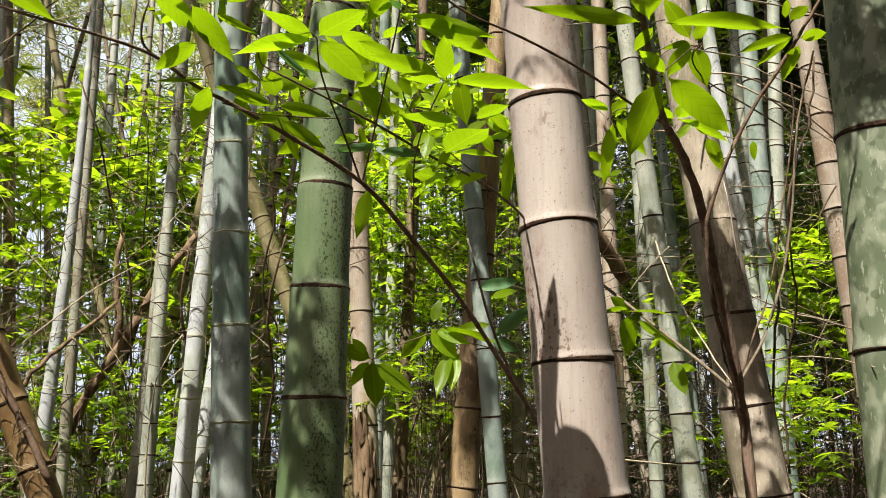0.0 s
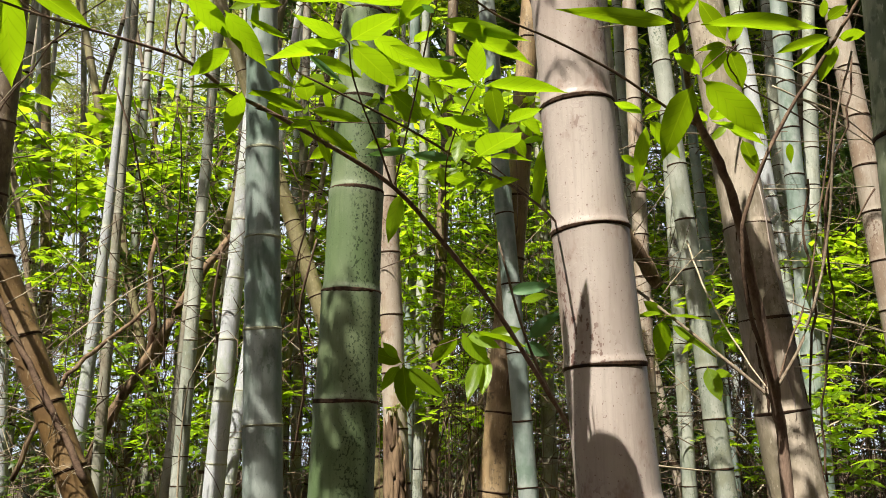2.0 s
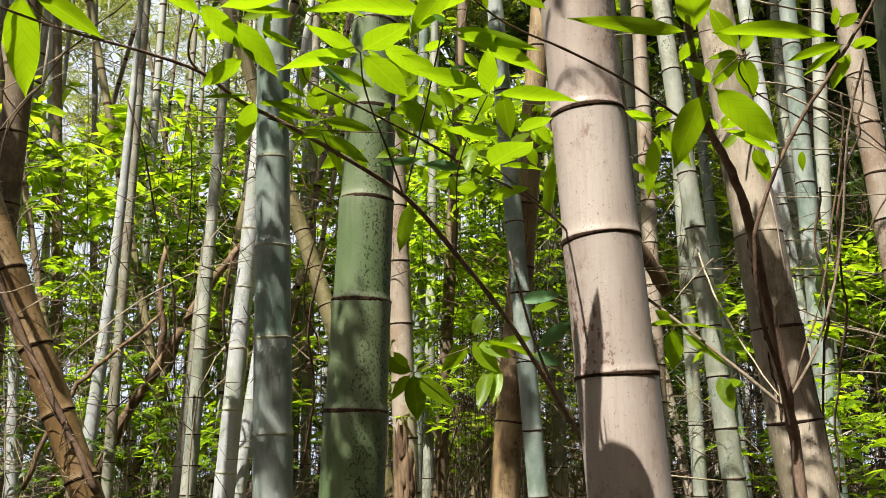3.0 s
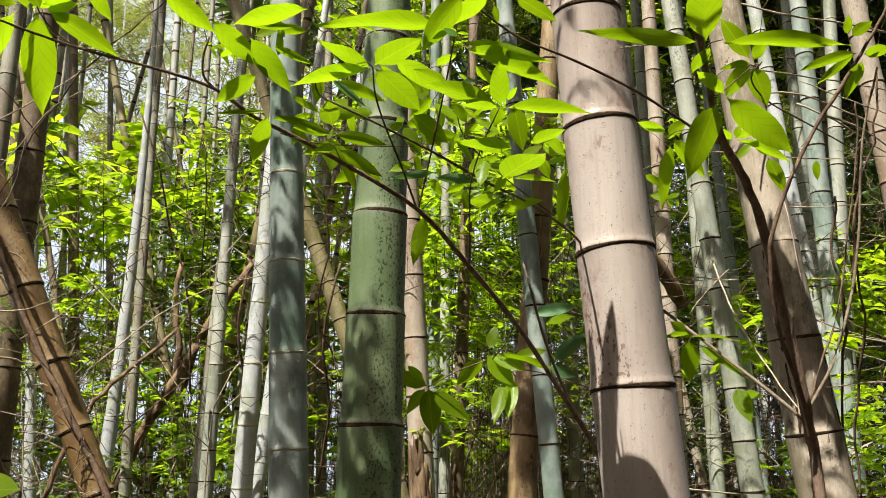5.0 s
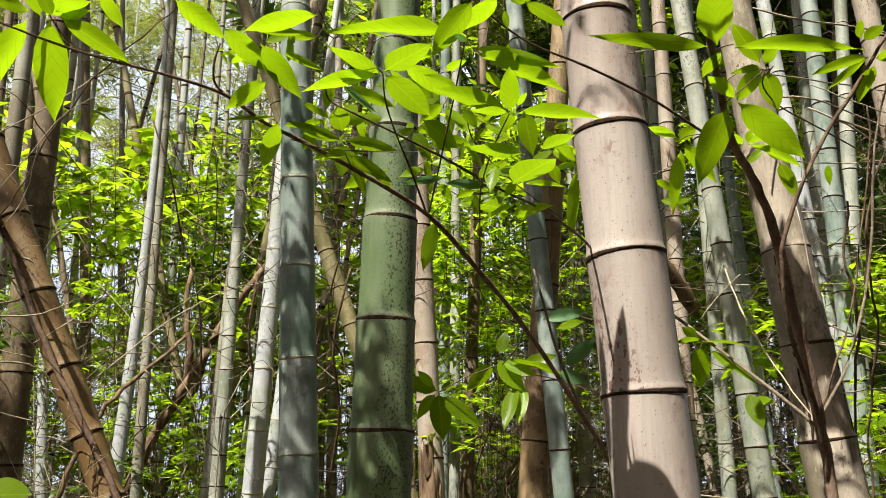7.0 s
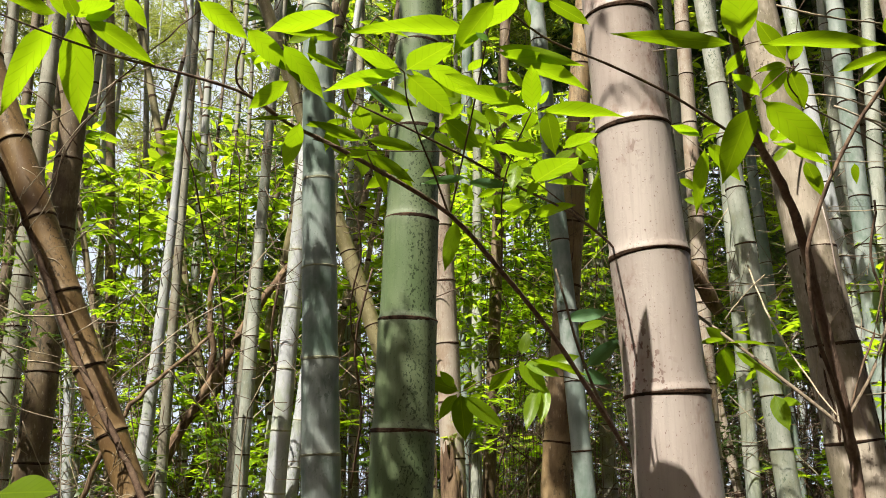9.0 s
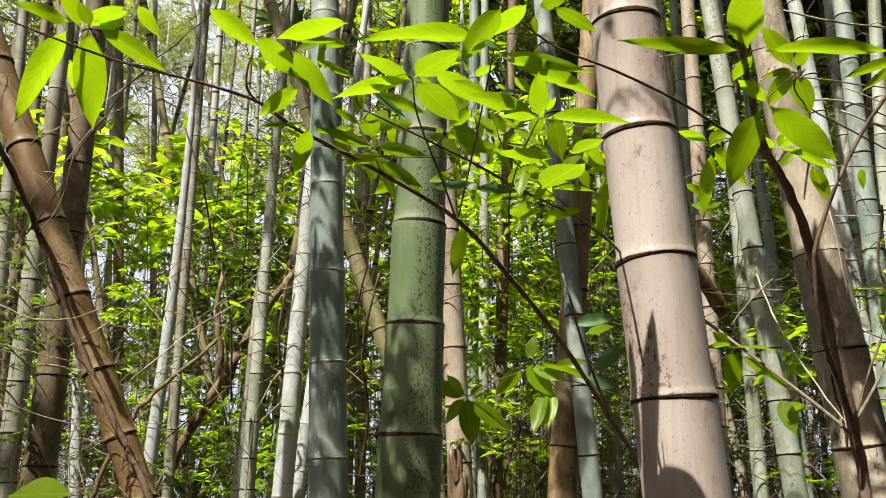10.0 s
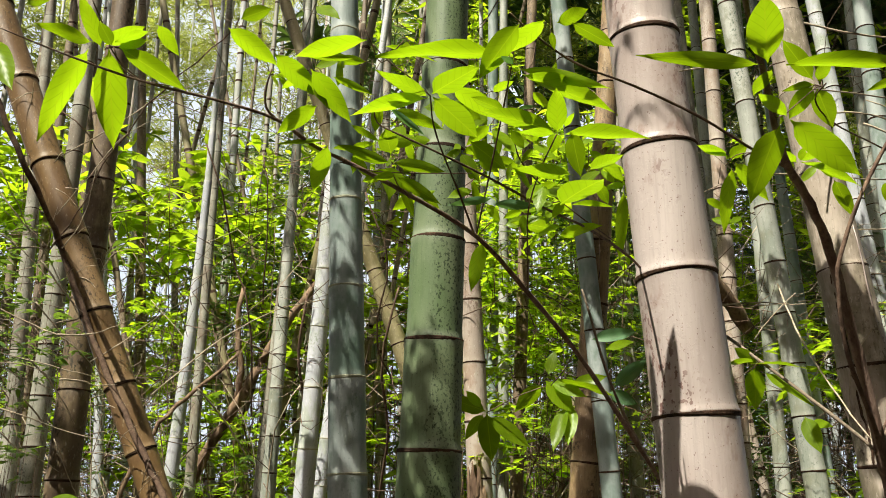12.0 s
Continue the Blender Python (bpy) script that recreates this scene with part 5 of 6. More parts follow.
tagged(rod("dead_twig", [(0.608, 1.566, 2.352), (0.959, 1.829, 2.451), (1.232, 2.020, 2.512)], 0.0017, 0.0017, "dry_twig", rough=0.0012), "pale dry twig caught between the culms", "twig", "dead twigs")
tagged(rod("dead_twig", [(0.619, 1.780, 2.250), (0.798, 1.875, 2.279), (0.979, 1.971, 2.307), (1.232, 2.062, 2.354)], 0.0018, 0.0015, "dry_twig", rough=0.0012), "pale dry twig caught between the culms", "twig", "dead twigs")
tagged(rod("dead_twig", [(0.779, 1.659, 2.314), (0.863, 1.668, 2.279), (1.000, 1.776, 2.264), (1.089, 1.789, 2.215)], 0.0021, 0.0016, "dry_twig", rough=0.0012), "pale dry twig caught between the culms", "twig", "dead twigs")
tagged(rod("dead_twig", [(0.878, 2.099, 2.218), (1.026, 2.097, 2.223), (1.288, 2.190, 2.263)], 0.0017, 0.0014, "dry_twig", rough=0.0012), "pale dry twig caught between the culms", "twig", "dead twigs")
tagged(rod("dead_twig", [(0.414, 1.562, 1.901), (0.499, 1.560, 1.908), (0.570, 1.610, 1.917)], 0.0014, 0.0008, "dry_twig", rough=0.0012), "pale dry twig caught between the culms", "twig", "dead twigs")
tagged(rod("dead_twig", [(0.830, 2.343, 2.080), (1.071, 2.342, 2.084), (1.400, 2.443, 2.094)], 0.0015, 0.0013, "dry_twig", rough=0.0012), "pale dry twig caught between the culms", "twig", "dead twigs")
tagged(rod("dead_twig", [(0.879, 1.973, 1.914), (0.986, 1.984, 1.875), (1.204, 2.094, 1.848)], 0.0021, 0.0018, "dry_twig", rough=0.0012), "pale dry twig caught between the culms", "twig", "dead twigs")
tagged(rod("dead_twig", [(0.937, 2.085, 1.884), (1.049, 2.095, 1.844), (1.204, 2.108, 1.796)], 0.0018, 0.0014, "dry_twig", rough=0.0012), "pale dry twig caught between the culms", "twig", "dead twigs")
tagged(rod("dead_twig", [(0.842, 2.965, 1.497), (1.002, 3.021, 1.481), (1.101, 3.054, 1.472)], 0.0034, 0.0024, "dry_twig", rough=0.0012), "pale dry twig caught between the culms", "twig", "dead twigs")
tagged(rod("dead_twig", [(1.007, 2.939, 2.287), (0.846, 2.359, 2.017), (0.628, 1.601, 1.758), (0.488, 1.120, 1.622)], 0.0036, 0.0009, "dry_twig", rough=0.0012), "pale dry twig caught between the culms", "twig", "dead twigs")
tagged(rod("dead_twig", [(0.733, 2.368, 1.986), (0.781, 2.351, 2.048), (0.846, 2.334, 2.111)], 0.0018, 0.0012, "dry_twig", rough=0.0012), "pale dry twig caught between the culms", "twig", "dead twigs")
tagged(rod("dead_twig", [(0.701, 1.718, 1.705), (0.707, 1.689, 1.815), (0.747, 1.671, 1.881)], 0.0016, 0.0010, "dry_twig", rough=0.0012), "pale dry twig caught between the culms", "twig", "dead twigs")
tagged(rod("dead_twig", [(0.658, 1.801, 1.784), (0.719, 1.776, 1.877), (0.743, 1.770, 1.901)], 0.0012, 0.0008, "dry_twig", rough=0.0012), "pale dry twig caught between the culms", "twig", "dead twigs")
tagged(rod("dead_twig", [(0.769, 1.528, 2.230), (0.849, 1.529, 2.197), (0.945, 1.583, 2.158)], 0.0020, 0.0014, "dry_twig", rough=0.0012), "pale dry twig caught between the culms", "twig", "dead twigs")
tagged(rod("dead_twig", [(0.765, 1.605, 2.341), (0.874, 1.608, 2.294), (0.997, 1.654, 2.278)], 0.0014, 0.0010, "dry_twig", rough=0.0012), "pale dry twig caught between the culms", "twig", "dead twigs")
tagged(rod("dead_twig", [(0.890, 1.816, 1.839), (0.992, 1.812, 1.820), (1.122, 1.860, 1.795)], 0.0020, 0.0017, "dry_twig", rough=0.0012), "pale dry twig caught between the culms", "twig", "dead twigs")
tagged(rod("dead_twig", [(0.784, 1.688, 1.713), (0.724, 1.348, 1.689), (0.638, 1.036, 1.643)], 0.0015, 0.0007, "dry_twig", rough=0.0012), "pale dry twig caught between the culms", "twig", "dead twigs")
tagged(rod("dead_twig", [(0.418, 1.529, 1.898), (0.482, 1.525, 1.894), (0.535, 1.520, 1.897)], 0.0010, 0.0007, "dry_twig", rough=0.0012), "pale dry twig caught between the culms", "twig", "dead twigs")
tagged(rod("hanging_twig", [(-1.158, 2.061, 2.163), (-1.061, 1.990, 2.238), (-0.939, 1.900, 2.380), (-0.716, 1.635, 2.401), (-0.616, 1.697, 2.559), (-0.578, 1.683, 2.608)], 0.0020, 0.0013, "twig", rough=0.0040), "thin dark twig hanging among the leaves", "twig", "dead twigs")
tagged(rod("hanging_twig", [(-1.170, 2.010, 2.548), (-1.096, 2.025, 2.491), (-1.069, 2.145, 2.430)], 0.0019, 0.0014, "twig", rough=0.0040), "thin dark twig hanging among the leaves", "twig", "dead twigs")
tagged(rod("hanging_twig", [(-1.205, 3.241, 2.979), (-1.135, 3.295, 2.775), (-1.119, 3.464, 2.531), (-1.047, 3.527, 2.298), (-1.063, 3.740, 1.888)], 0.0035, 0.0045, "twig", rough=0.0040), "thin dark twig hanging among the leaves", "twig", "dead twigs")
tagged(rod("hanging_twig", [(-0.931, 3.160, 2.894), (-0.909, 3.219, 2.674), (-0.959, 3.417, 2.322)], 0.0027, 0.0028, "twig", rough=0.0040), "thin dark twig hanging among the leaves", "twig", "dead twigs")
tagged(rod("hanging_twig", [(-0.793, 3.502, 2.391), (-0.830, 3.577, 2.111), (-0.815, 3.740, 1.888), (-0.877, 3.849, 1.481)], 0.0058, 0.0059, "twig", rough=0.0040), "thin dark twig hanging among the leaves", "twig", "dead twigs")
tagged(rod("hanging_twig", [(0.440, 1.874, 1.895), (0.504, 1.894, 1.822), (0.549, 1.921, 1.723)], 0.0015, 0.0013, "twig", rough=0.0040), "thin dark twig hanging among the leaves", "twig", "dead twigs")
tagged(rod("hanging_twig", [(-0.450, 2.824, 2.600), (-0.370, 2.887, 2.367), (-0.424, 3.058, 2.114), (-0.373, 3.201, 1.966)], 0.0032, 0.0034, "twig", rough=0.0040), "thin dark twig hanging among the leaves", "twig", "dead twigs")
tagged(rod("hanging_twig", [(-0.363, 3.204, 2.342), (-0.429, 3.279, 2.065), (-0.419, 3.449, 1.816), (-0.478, 3.635, 1.507)], 0.0044, 0.0056, "twig", rough=0.0040), "thin dark twig hanging among the leaves", "twig", "dead twigs")
tagged(rod("hanging_twig", [(0.767, 1.520, 2.058), (0.762, 1.548, 1.955), (0.789, 1.578, 1.841), (0.827, 1.718, 1.705), (0.849, 1.769, 1.518)], 0.0024, 0.0030, "twig", rough=0.0040), "thin dark twig hanging among the leaves", "twig", "dead twigs")
tagged(rod("hanging_twig", [(0.765, 1.402, 2.114), (0.755, 1.443, 1.959), (0.795, 1.529, 1.832), (0.810, 1.634, 1.634), (0.821, 1.673, 1.489)], 0.0020, 0.0026, "twig", rough=0.0040), "thin dark twig hanging among the leaves", "twig", "dead twigs")
tagged(rod("hanging_twig", [(0.769, 1.325, 2.218), (0.760, 1.353, 2.101), (0.731, 1.380, 1.993), (0.728, 1.414, 1.847)], 0.0020, 0.0024, "twig", rough=0.0040), "thin dark twig hanging among the leaves", "twig", "dead twigs")
tagged(rod("hanging_twig", [(0.865, 1.466, 2.023), (0.823, 1.486, 1.950), (0.781, 1.492, 1.940)], 0.0017, 0.0015, "twig", rough=0.0040), "thin dark twig hanging among the leaves", "twig", "dead twigs")
tagged(rod("fallen_branch", [(-1.791, 4.914, 1.371), (-1.665, 4.832, 1.675), (-1.524, 4.769, 1.912), (-1.382, 4.710, 2.131), (-1.270, 4.707, 2.337), (-1.090, 4.684, 2.615), (-0.998, 4.741, 2.790)], 0.0346, 0.0197, "sheath", rough=0.0070), "brown crooked dead branch leaning between shrubs", "branch", "fallen branches")
tagged(rod("fallen_branch", [(-1.460, 4.793, 2.014), (-1.429, 4.736, 2.229), (-1.466, 4.719, 2.485), (-1.457, 4.758, 2.726)], 0.0223, 0.0131, "sheath", rough=0.0060), "brown crooked dead branch leaning between shrubs", "branch", "fallen branches")
tagged(rod("fallen_branch", [(0.721, 3.141, 2.577), (0.83, 3.23, 2.447), (0.936, 3.314, 2.318), (1.03, 3.39, 2.21)], 0.0309, 0.0290, "sheath", rough=0.0060), "dark slanting dead culm in the shade", "branch", "fallen branches")
tagged(rod("fallen_branch", [(-1.581, 3.555, 1.420), (-1.486, 3.580, 1.711), (-1.408, 3.639, 1.878), (-1.308, 3.802, 2.044), (-1.216, 3.967, 2.200)], 0.0114, 0.0080, "sheath", rough=0.0070), "brown crooked dead branch leaning between shrubs", "branch", "fallen branches")
tagged(rod("dead_twig", [(-1.270, 2.053, 2.164), (-1.209, 2.093, 2.179), (-1.185, 2.123, 2.164), (-1.135, 2.153, 2.177)], 0.0027, 0.0007, "dry_twig", rough=0.0014), "bleached dry twig caught in the scrub", "twig", "dead twigs")
tagged(rod("dead_twig", [(-1.232, 1.999, 1.863), (-1.175, 2.039, 1.829), (-1.148, 2.069, 1.819), (-1.103, 2.099, 1.796)], 0.0020, 0.0007, "dry_twig", rough=0.0014), "bleached dry twig caught in the scrub", "twig", "dead twigs")
tagged(rod("dead_twig", [(-1.320, 2.241, 1.706), (-1.286, 2.281, 1.662), (-1.247, 2.311, 1.643), (-1.194, 2.341, 1.606)], 0.0025, 0.0007, "dry_twig", rough=0.0014), "bleached dry twig caught in the scrub", "twig", "dead twigs")
tagged(rod("dead_twig", [(-1.370, 2.146, 2.247), (-1.310, 2.186, 2.202), (-1.296, 2.216, 2.182), (-1.244, 2.246, 2.126)], 0.0021, 0.0007, "dry_twig", rough=0.0014), "bleached dry twig caught in the scrub", "twig", "dead twigs")
tagged(rod("dead_twig", [(-1.156, 2.024, 2.125), (-1.112, 2.064, 2.058), (-1.081, 2.094, 2.017), (-1.054, 2.124, 1.991)], 0.0027, 0.0007, "dry_twig", rough=0.0014), "bleached dry twig caught in the scrub", "twig", "dead twigs")
tagged(rod("dead_twig", [(-0.992, 1.902, 1.669), (-0.967, 1.942, 1.587), (-0.955, 1.972, 1.543), (-0.940, 2.002, 1.475)], 0.0015, 0.0007, "dry_twig", rough=0.0014), "bleached dry twig caught in the scrub", "twig", "dead twigs")
tagged(rod("dead_twig", [(-1.184, 2.077, 2.027), (-1.149, 2.117, 1.978), (-1.118, 2.147, 1.929), (-1.128, 2.177, 1.906)], 0.0022, 0.0007, "dry_twig", rough=0.0014), "bleached dry twig caught in the scrub", "twig", "dead twigs")
tagged(rod("dead_twig", [(-1.151, 2.024, 1.871), (-1.108, 2.064, 1.819), (-1.080, 2.094, 1.770), (-1.058, 2.124, 1.718)], 0.0026, 0.0007, "dry_twig", rough=0.0014), "bleached dry twig caught in the scrub", "twig", "dead twigs")
tagged(rod("dead_twig", [(-1.022, 1.908, 1.910), (-0.966, 1.948, 1.917), (-0.917, 1.978, 1.943), (-0.887, 2.008, 1.971)], 0.0022, 0.0007, "dry_twig", rough=0.0014), "bleached dry twig caught in the scrub", "twig", "dead twigs")
tagged(rod("dead_twig", [(-1.003, 1.911, 1.804), (-0.971, 1.951, 1.806), (-0.946, 1.981, 1.799), (-0.911, 2.011, 1.806)], 0.0027, 0.0007, "dry_twig", rough=0.0014), "bleached dry twig caught in the scrub", "twig", "dead twigs")
tagged(rod("dead_twig", [(-1.242, 2.283, 2.295), (-1.196, 2.323, 2.220), (-1.164, 2.353, 2.220), (-1.154, 2.383, 2.174)], 0.0018, 0.0007, "dry_twig", rough=0.0014), "bleached dry twig caught in the scrub", "twig", "dead twigs")
tagged(rod("dead_twig", [(-1.121, 1.979, 1.767), (-1.108, 2.019, 1.737), (-1.102, 2.049, 1.715), (-1.100, 2.079, 1.698)], 0.0026, 0.0007, "dry_twig", rough=0.0014), "bleached dry twig caught in the scrub", "twig", "dead twigs")
tagged(rod("dead_twig", [(-1.134, 2.106, 1.977), (-1.097, 2.146, 2.000), (-1.074, 2.176, 2.048), (-1.027, 2.206, 2.067)], 0.0025, 0.0007, "dry_twig", rough=0.0014), "bleached dry twig caught in the scrub", "twig", "dead twigs")

# dry stems standing in the undergrowth
STEM_LABELS = ("thin straw-coloured dry stem in the undergrowth", "thin dark bare stem in the undergrowth")
rnd = random.Random(5)
for k in range(170):
    yy = rnd.uniform(3.6, 9.5)
    xx = rnd.uniform(-0.6, 0.62) * yy
    hh = rnd.uniform(1.4, 1.9 + 0.28 * yy)
    lean = rnd.gauss(0, 0.22)
    dark = rnd.random() < 0.62
    pts = [(xx, yy, -0.05)]
    for j in range(1, 5):
        pts.append((xx + lean * j + rnd.gauss(0, 0.10) * j ** 0.6, yy + rnd.gauss(0, 0.06), hh * j / 4))
    tagged(rod("dry_stem", pts, rnd.uniform(0.004, 0.010), 0.002, "twig" if dark else "dry_twig", sides=5, rough=0.008), STEM_LABELS[dark], "stem", "bare stems")


def peeling(x, y, lx, r, z0, z1, count, seed, mat, label, face=-math.pi / 2, wide=(0.03, 0.11)):
    """Strips of loose bark along a culm, ragged, standing a little off its wall."""
    r_ = random.Random(seed)
    for _ in range(count):
        a = face + r_.gauss(0, 0.9)
        za = r_.uniform(z0, z1)
        ln = r_.uniform(0.10, 0.36)
        w = r_.uniform(*wide)
        v, q = [], []
        n = 6
        for i in range(n + 1):
            z = za - ln * i / n
            off = r + 0.002 + 0.008 * (i / n) ** 2 * r_.uniform(0.3, 1.0)
            for s in (-1, 0, 1):
                b = a + 0.05 * math.sin(i * 1.1 + za * 9) + s * w * (0.6 + 0.4 * r_.random()) * max(0.10, math.sin(math.pi * (i + 0.3) / (n + 0.6)))
                v.append((x + lx * z + off * math.cos(b), y + off * math.sin(b), z))
        for i in range(n):
            for k in range(2):
                c = i * 3 + k
                q.append((c, c + 1, c + 4, c + 3))
        ob = new("bark_strip", mesh_of("bark_strip", v, q, MAT[mat]))
        mod = ob.modifiers.new("thick", "SOLIDIFY")
        mod.thickness = 0.0015
        tagged(ob, label, "bark", "peeling bark strips")


# the crack down the split culm and its dark rotted mouth
for turn_a, z0, z1, thick in ((-2.45, 1.62, 2.05, 0.0034), (-0.75, 1.45, 1.80, 0.0026)):
    line = []
    for i in range(9):
        z = z0 + (z1 - z0) * i / 8
        rr = 0.0775 - 0.0143 * z - 0.0005
        a = turn_a + 0.05 * math.sin(i * 1.7)
        line.append((0.9425 - 0.1063 * z + rr * math.cos(a), 1.732 + rr * math.sin(a), z))
    rod("crack", line, thick, thick * 0.4, "scar", split, "dark ragged crack", sides=6, rough=0.002)
peeling(0.9425, 1.732, -0.1063, 0.050, 1.45, 2.2, 2, 4, "pale", "pale strip of bark peeling off the split culm")
peeling(0.040, 2.978, -0.0509, 0.046, 1.30, 1.72, 14, 7, "sheath", "rotted sheath strip at the foot of a culm", wide=(0.2, 0.6))
peeling(0.142, 2.773, 0.0931, 0.046, 1.3, 2.0, 3, 9, "sheath", "rotted sheath strip on the dead culm")
# bristly twigs on the dead branch beside the leaning culm
rnd = random.Random(21)
for k in range(34):
    z = rnd.uniform(1.4, 2.8)
    p = Vector((-0.143 - 0.4514 * z + rnd.uniform(-0.06, 0.04), 2.170 - 0.05, z))
    d = Vector((rnd.gauss(0.3, 0.8), rnd.gauss(-0.4, 0.4), rnd.gauss(0.3, 0.7))).normalized() * rnd.uniform(0.03, 0.13)
    tagged(rod("dead_twig", [p, p + d * 0.5 + Vector((0, 0, 0.008)), p + d], 0.0014, 0.0006, "dry_twig", sides=4), "pale bristly twig on the dead branch", "twig", "dead twigs")

# ---- the grove behind ----
rnd = random.Random(11)
FAR_LABELS = ("grey bamboo culm in the dense grove", "slender bamboo culm in the dense grove")
for k in range(200):
    yy = 5.5 + 22 * rnd.random() ** 0.8
    xx = rnd.uniform(-0.72, 0.72) * yy
    if xx < -0.05 * yy and yy > 10 and rnd.random() < 0.72:
        continue
    m = rnd.choice(["far", "far", "far", "white", "blue", "brown", "pink"])
    far_culm(m, rnd.choice(["scar", "scar_pale"]), xx, yy, rnd.gauss(0, 0.05), rnd.gauss(0, 0.04), rnd.uniform(0.022, 0.042),
             round(min(11.0, 2.4 + yy * 0.72)), rnd.choice([0.25, 0.3, 0.35]), rnd.choice(FAR_LABELS))
for k in range(12):
    yy = rnd.uniform(5.0, 9.5)
    far_culm(rnd.choice(["far", "white", "far", "brown"]), "scar", rnd.uniform(-0.62, -0.05) * yy, yy, rnd.gauss(0, 0.05), rnd.gauss(0, 0.04), rnd.uniform(0.026, 0.042), 8, 0.25, FAR_LABELS[1])
for k in range(16):                              # dead ones that lean across
    yy = rnd.uniform(4.9, 9.0)
    far_culm(rnd.choice(["brown", "olive", "brown", "pink"]), "scar", rnd.uniform(-0.62, 0.5) * yy, yy, rnd.choice((-1, 1)) * rnd.uniform(0.2, 0.6), rnd.gauss(0, 0.05), rnd.uniform(0.018, 0.036), 6, 0.25, "dead brown bamboo culm leaning across the grove")
# unseen culms added to close the grove round the eye, clear of the sunbeam
for k in range(60):
    a = rnd.uniform(0, 2 * math.pi)
    d = rnd.uniform(3.0, 9.0)
    xx, yy = d * math.sin(a), d * math.cos(a)
    if yy > 1.2 and abs(xx) < 0.75 * yy + 0.6 or yy < 0 and abs((xx - 0.2) * TO_SUN.y - (yy - 1.2) * TO_SUN.x) < 0.9:
        continue
    far_culm(rnd.choice(["far", "white", "blue"]), "scar", xx, yy, rnd.gauss(0, 0.04), rnd.gauss(0, 0.04), rnd.uniform(0.03, 0.05), 9, 0.3, FAR_LABELS[0])


def leaf_into(v, q, base, along, up, length, width, fold=0.25, droop=0.2):
    """One folded six-faced leaf added to a growing mesh."""
    side = along.cross(up).normalized()
    nrm = side.cross(along).normalized()
    n0 = len(v)
    for t, w in ((0.0, 0.0), (0.28, 0.42), (0.6, 0.40), (1.0, 0.0)):
        mid = base + along * (length * t) - nrm * (droop * length * t * t)
        if w == 0.0:
            v.append(mid)
        else:
            v.extend((mid + side * (w * width) + nrm * (fold * w * width), mid, mid - side * (w * width) + nrm * (fold * w * width)))
    a = n0
    q.extend(((a, a + 1, a + 2), (a, a + 2, a + 3), (a + 1, a + 4, a + 5, a + 2), (a + 2, a + 5, a + 6, a + 3), (a + 4, a + 7, a + 5), (a + 5, a + 7, a + 6)))


def kite_into(v, q, base, along, up, length, width):
    """One leaf of two faces, folded along its rib, for foliage far off."""
    side = along.cross(up).normalized()
    nrm = side.cross(along).normalized()
    n0 = len(v)
    mid = base + along * (length * 0.42)
    v.extend((base, mid + side * (0.55 * width) + nrm * (0.2 * width), base + along * length - nrm * (0.15 * length), mid - side * (0.55 * width) + nrm * (0.2 * width)))
    q.extend(((n0, n0 + 1, n0 + 2), (n0, n0 + 2, n0 + 3)))


def spray_mesh(name, seed, mat, size, whorls, length, width_ratio, per=5, far=False):
    """A loose crown: whorls of leaves at twig ends all through a lumpy volume."""
    r = random.Random(seed)
    v, q = [], []
    lobes = [Vector((r.gauss(0, 0.42), r.gauss(0, 0.42), r.gauss(0, 0.42))) for _ in range(7)]
    for _ in range(whorls):
        lobe = r.choice(lobes)
        p = (lobe + Vector((r.gauss(0, 0.20), r.gauss(0, 0.20), r.gauss(0, 0.14)))) * size
        axis = Vector((r.gauss(0, 0.5), r.gauss(0, 0.5), 1)).normalized()
        a0 = r.random() * 6.3
        for j in range(r.randint(per - 2, per + 1)):
            a = a0 + j * 2.4 + r.gauss(0, 0.2)
            flat = axis.orthogonal().normalized()
            out = (Matrix.Rotation(a, 3, axis) @ flat + axis * r.uniform(-0.35, 0.45)).normalized()
            ln = length * r.uniform(0.55, 1.25)
            (kite_into if far else leaf_into)(v, q, p + axis * r.uniform(-0.02, 0.02), out, axis, ln, ln * width_ratio * r.uniform(0.8, 1.2))
    return mesh_of(name, v, q, MAT[mat])


def twigs_mesh(name, seed, size, count, r0=0.006):
    """The bare stems of a shrub, from its foot up into its crown."""
    r = random.Random(seed)
    v, q = [], []
    for _ in range(count):
        end = Vector((r.gauss(0, 0.45), r.gauss(0, 0.45), r.uniform(0.7, 1.5))) * size
        mid = end * 0.5 + Vector((r.gauss(0, 0.1), r.gauss(0, 0.1), 0)) * size
        pts = smooth_line([(0, 0, 0), mid * 0.6, mid, end], 3)
        tv, tq = tube(pts, [r0 * (1 - 0.7 * i / len(pts)) for i in range(len(pts))], 5)
        n0 = len(v)
        v += tv
        q += [tuple(n0 + i for i in face) for face in tq]
    return mesh_of(name, v, q, MAT["twig"])


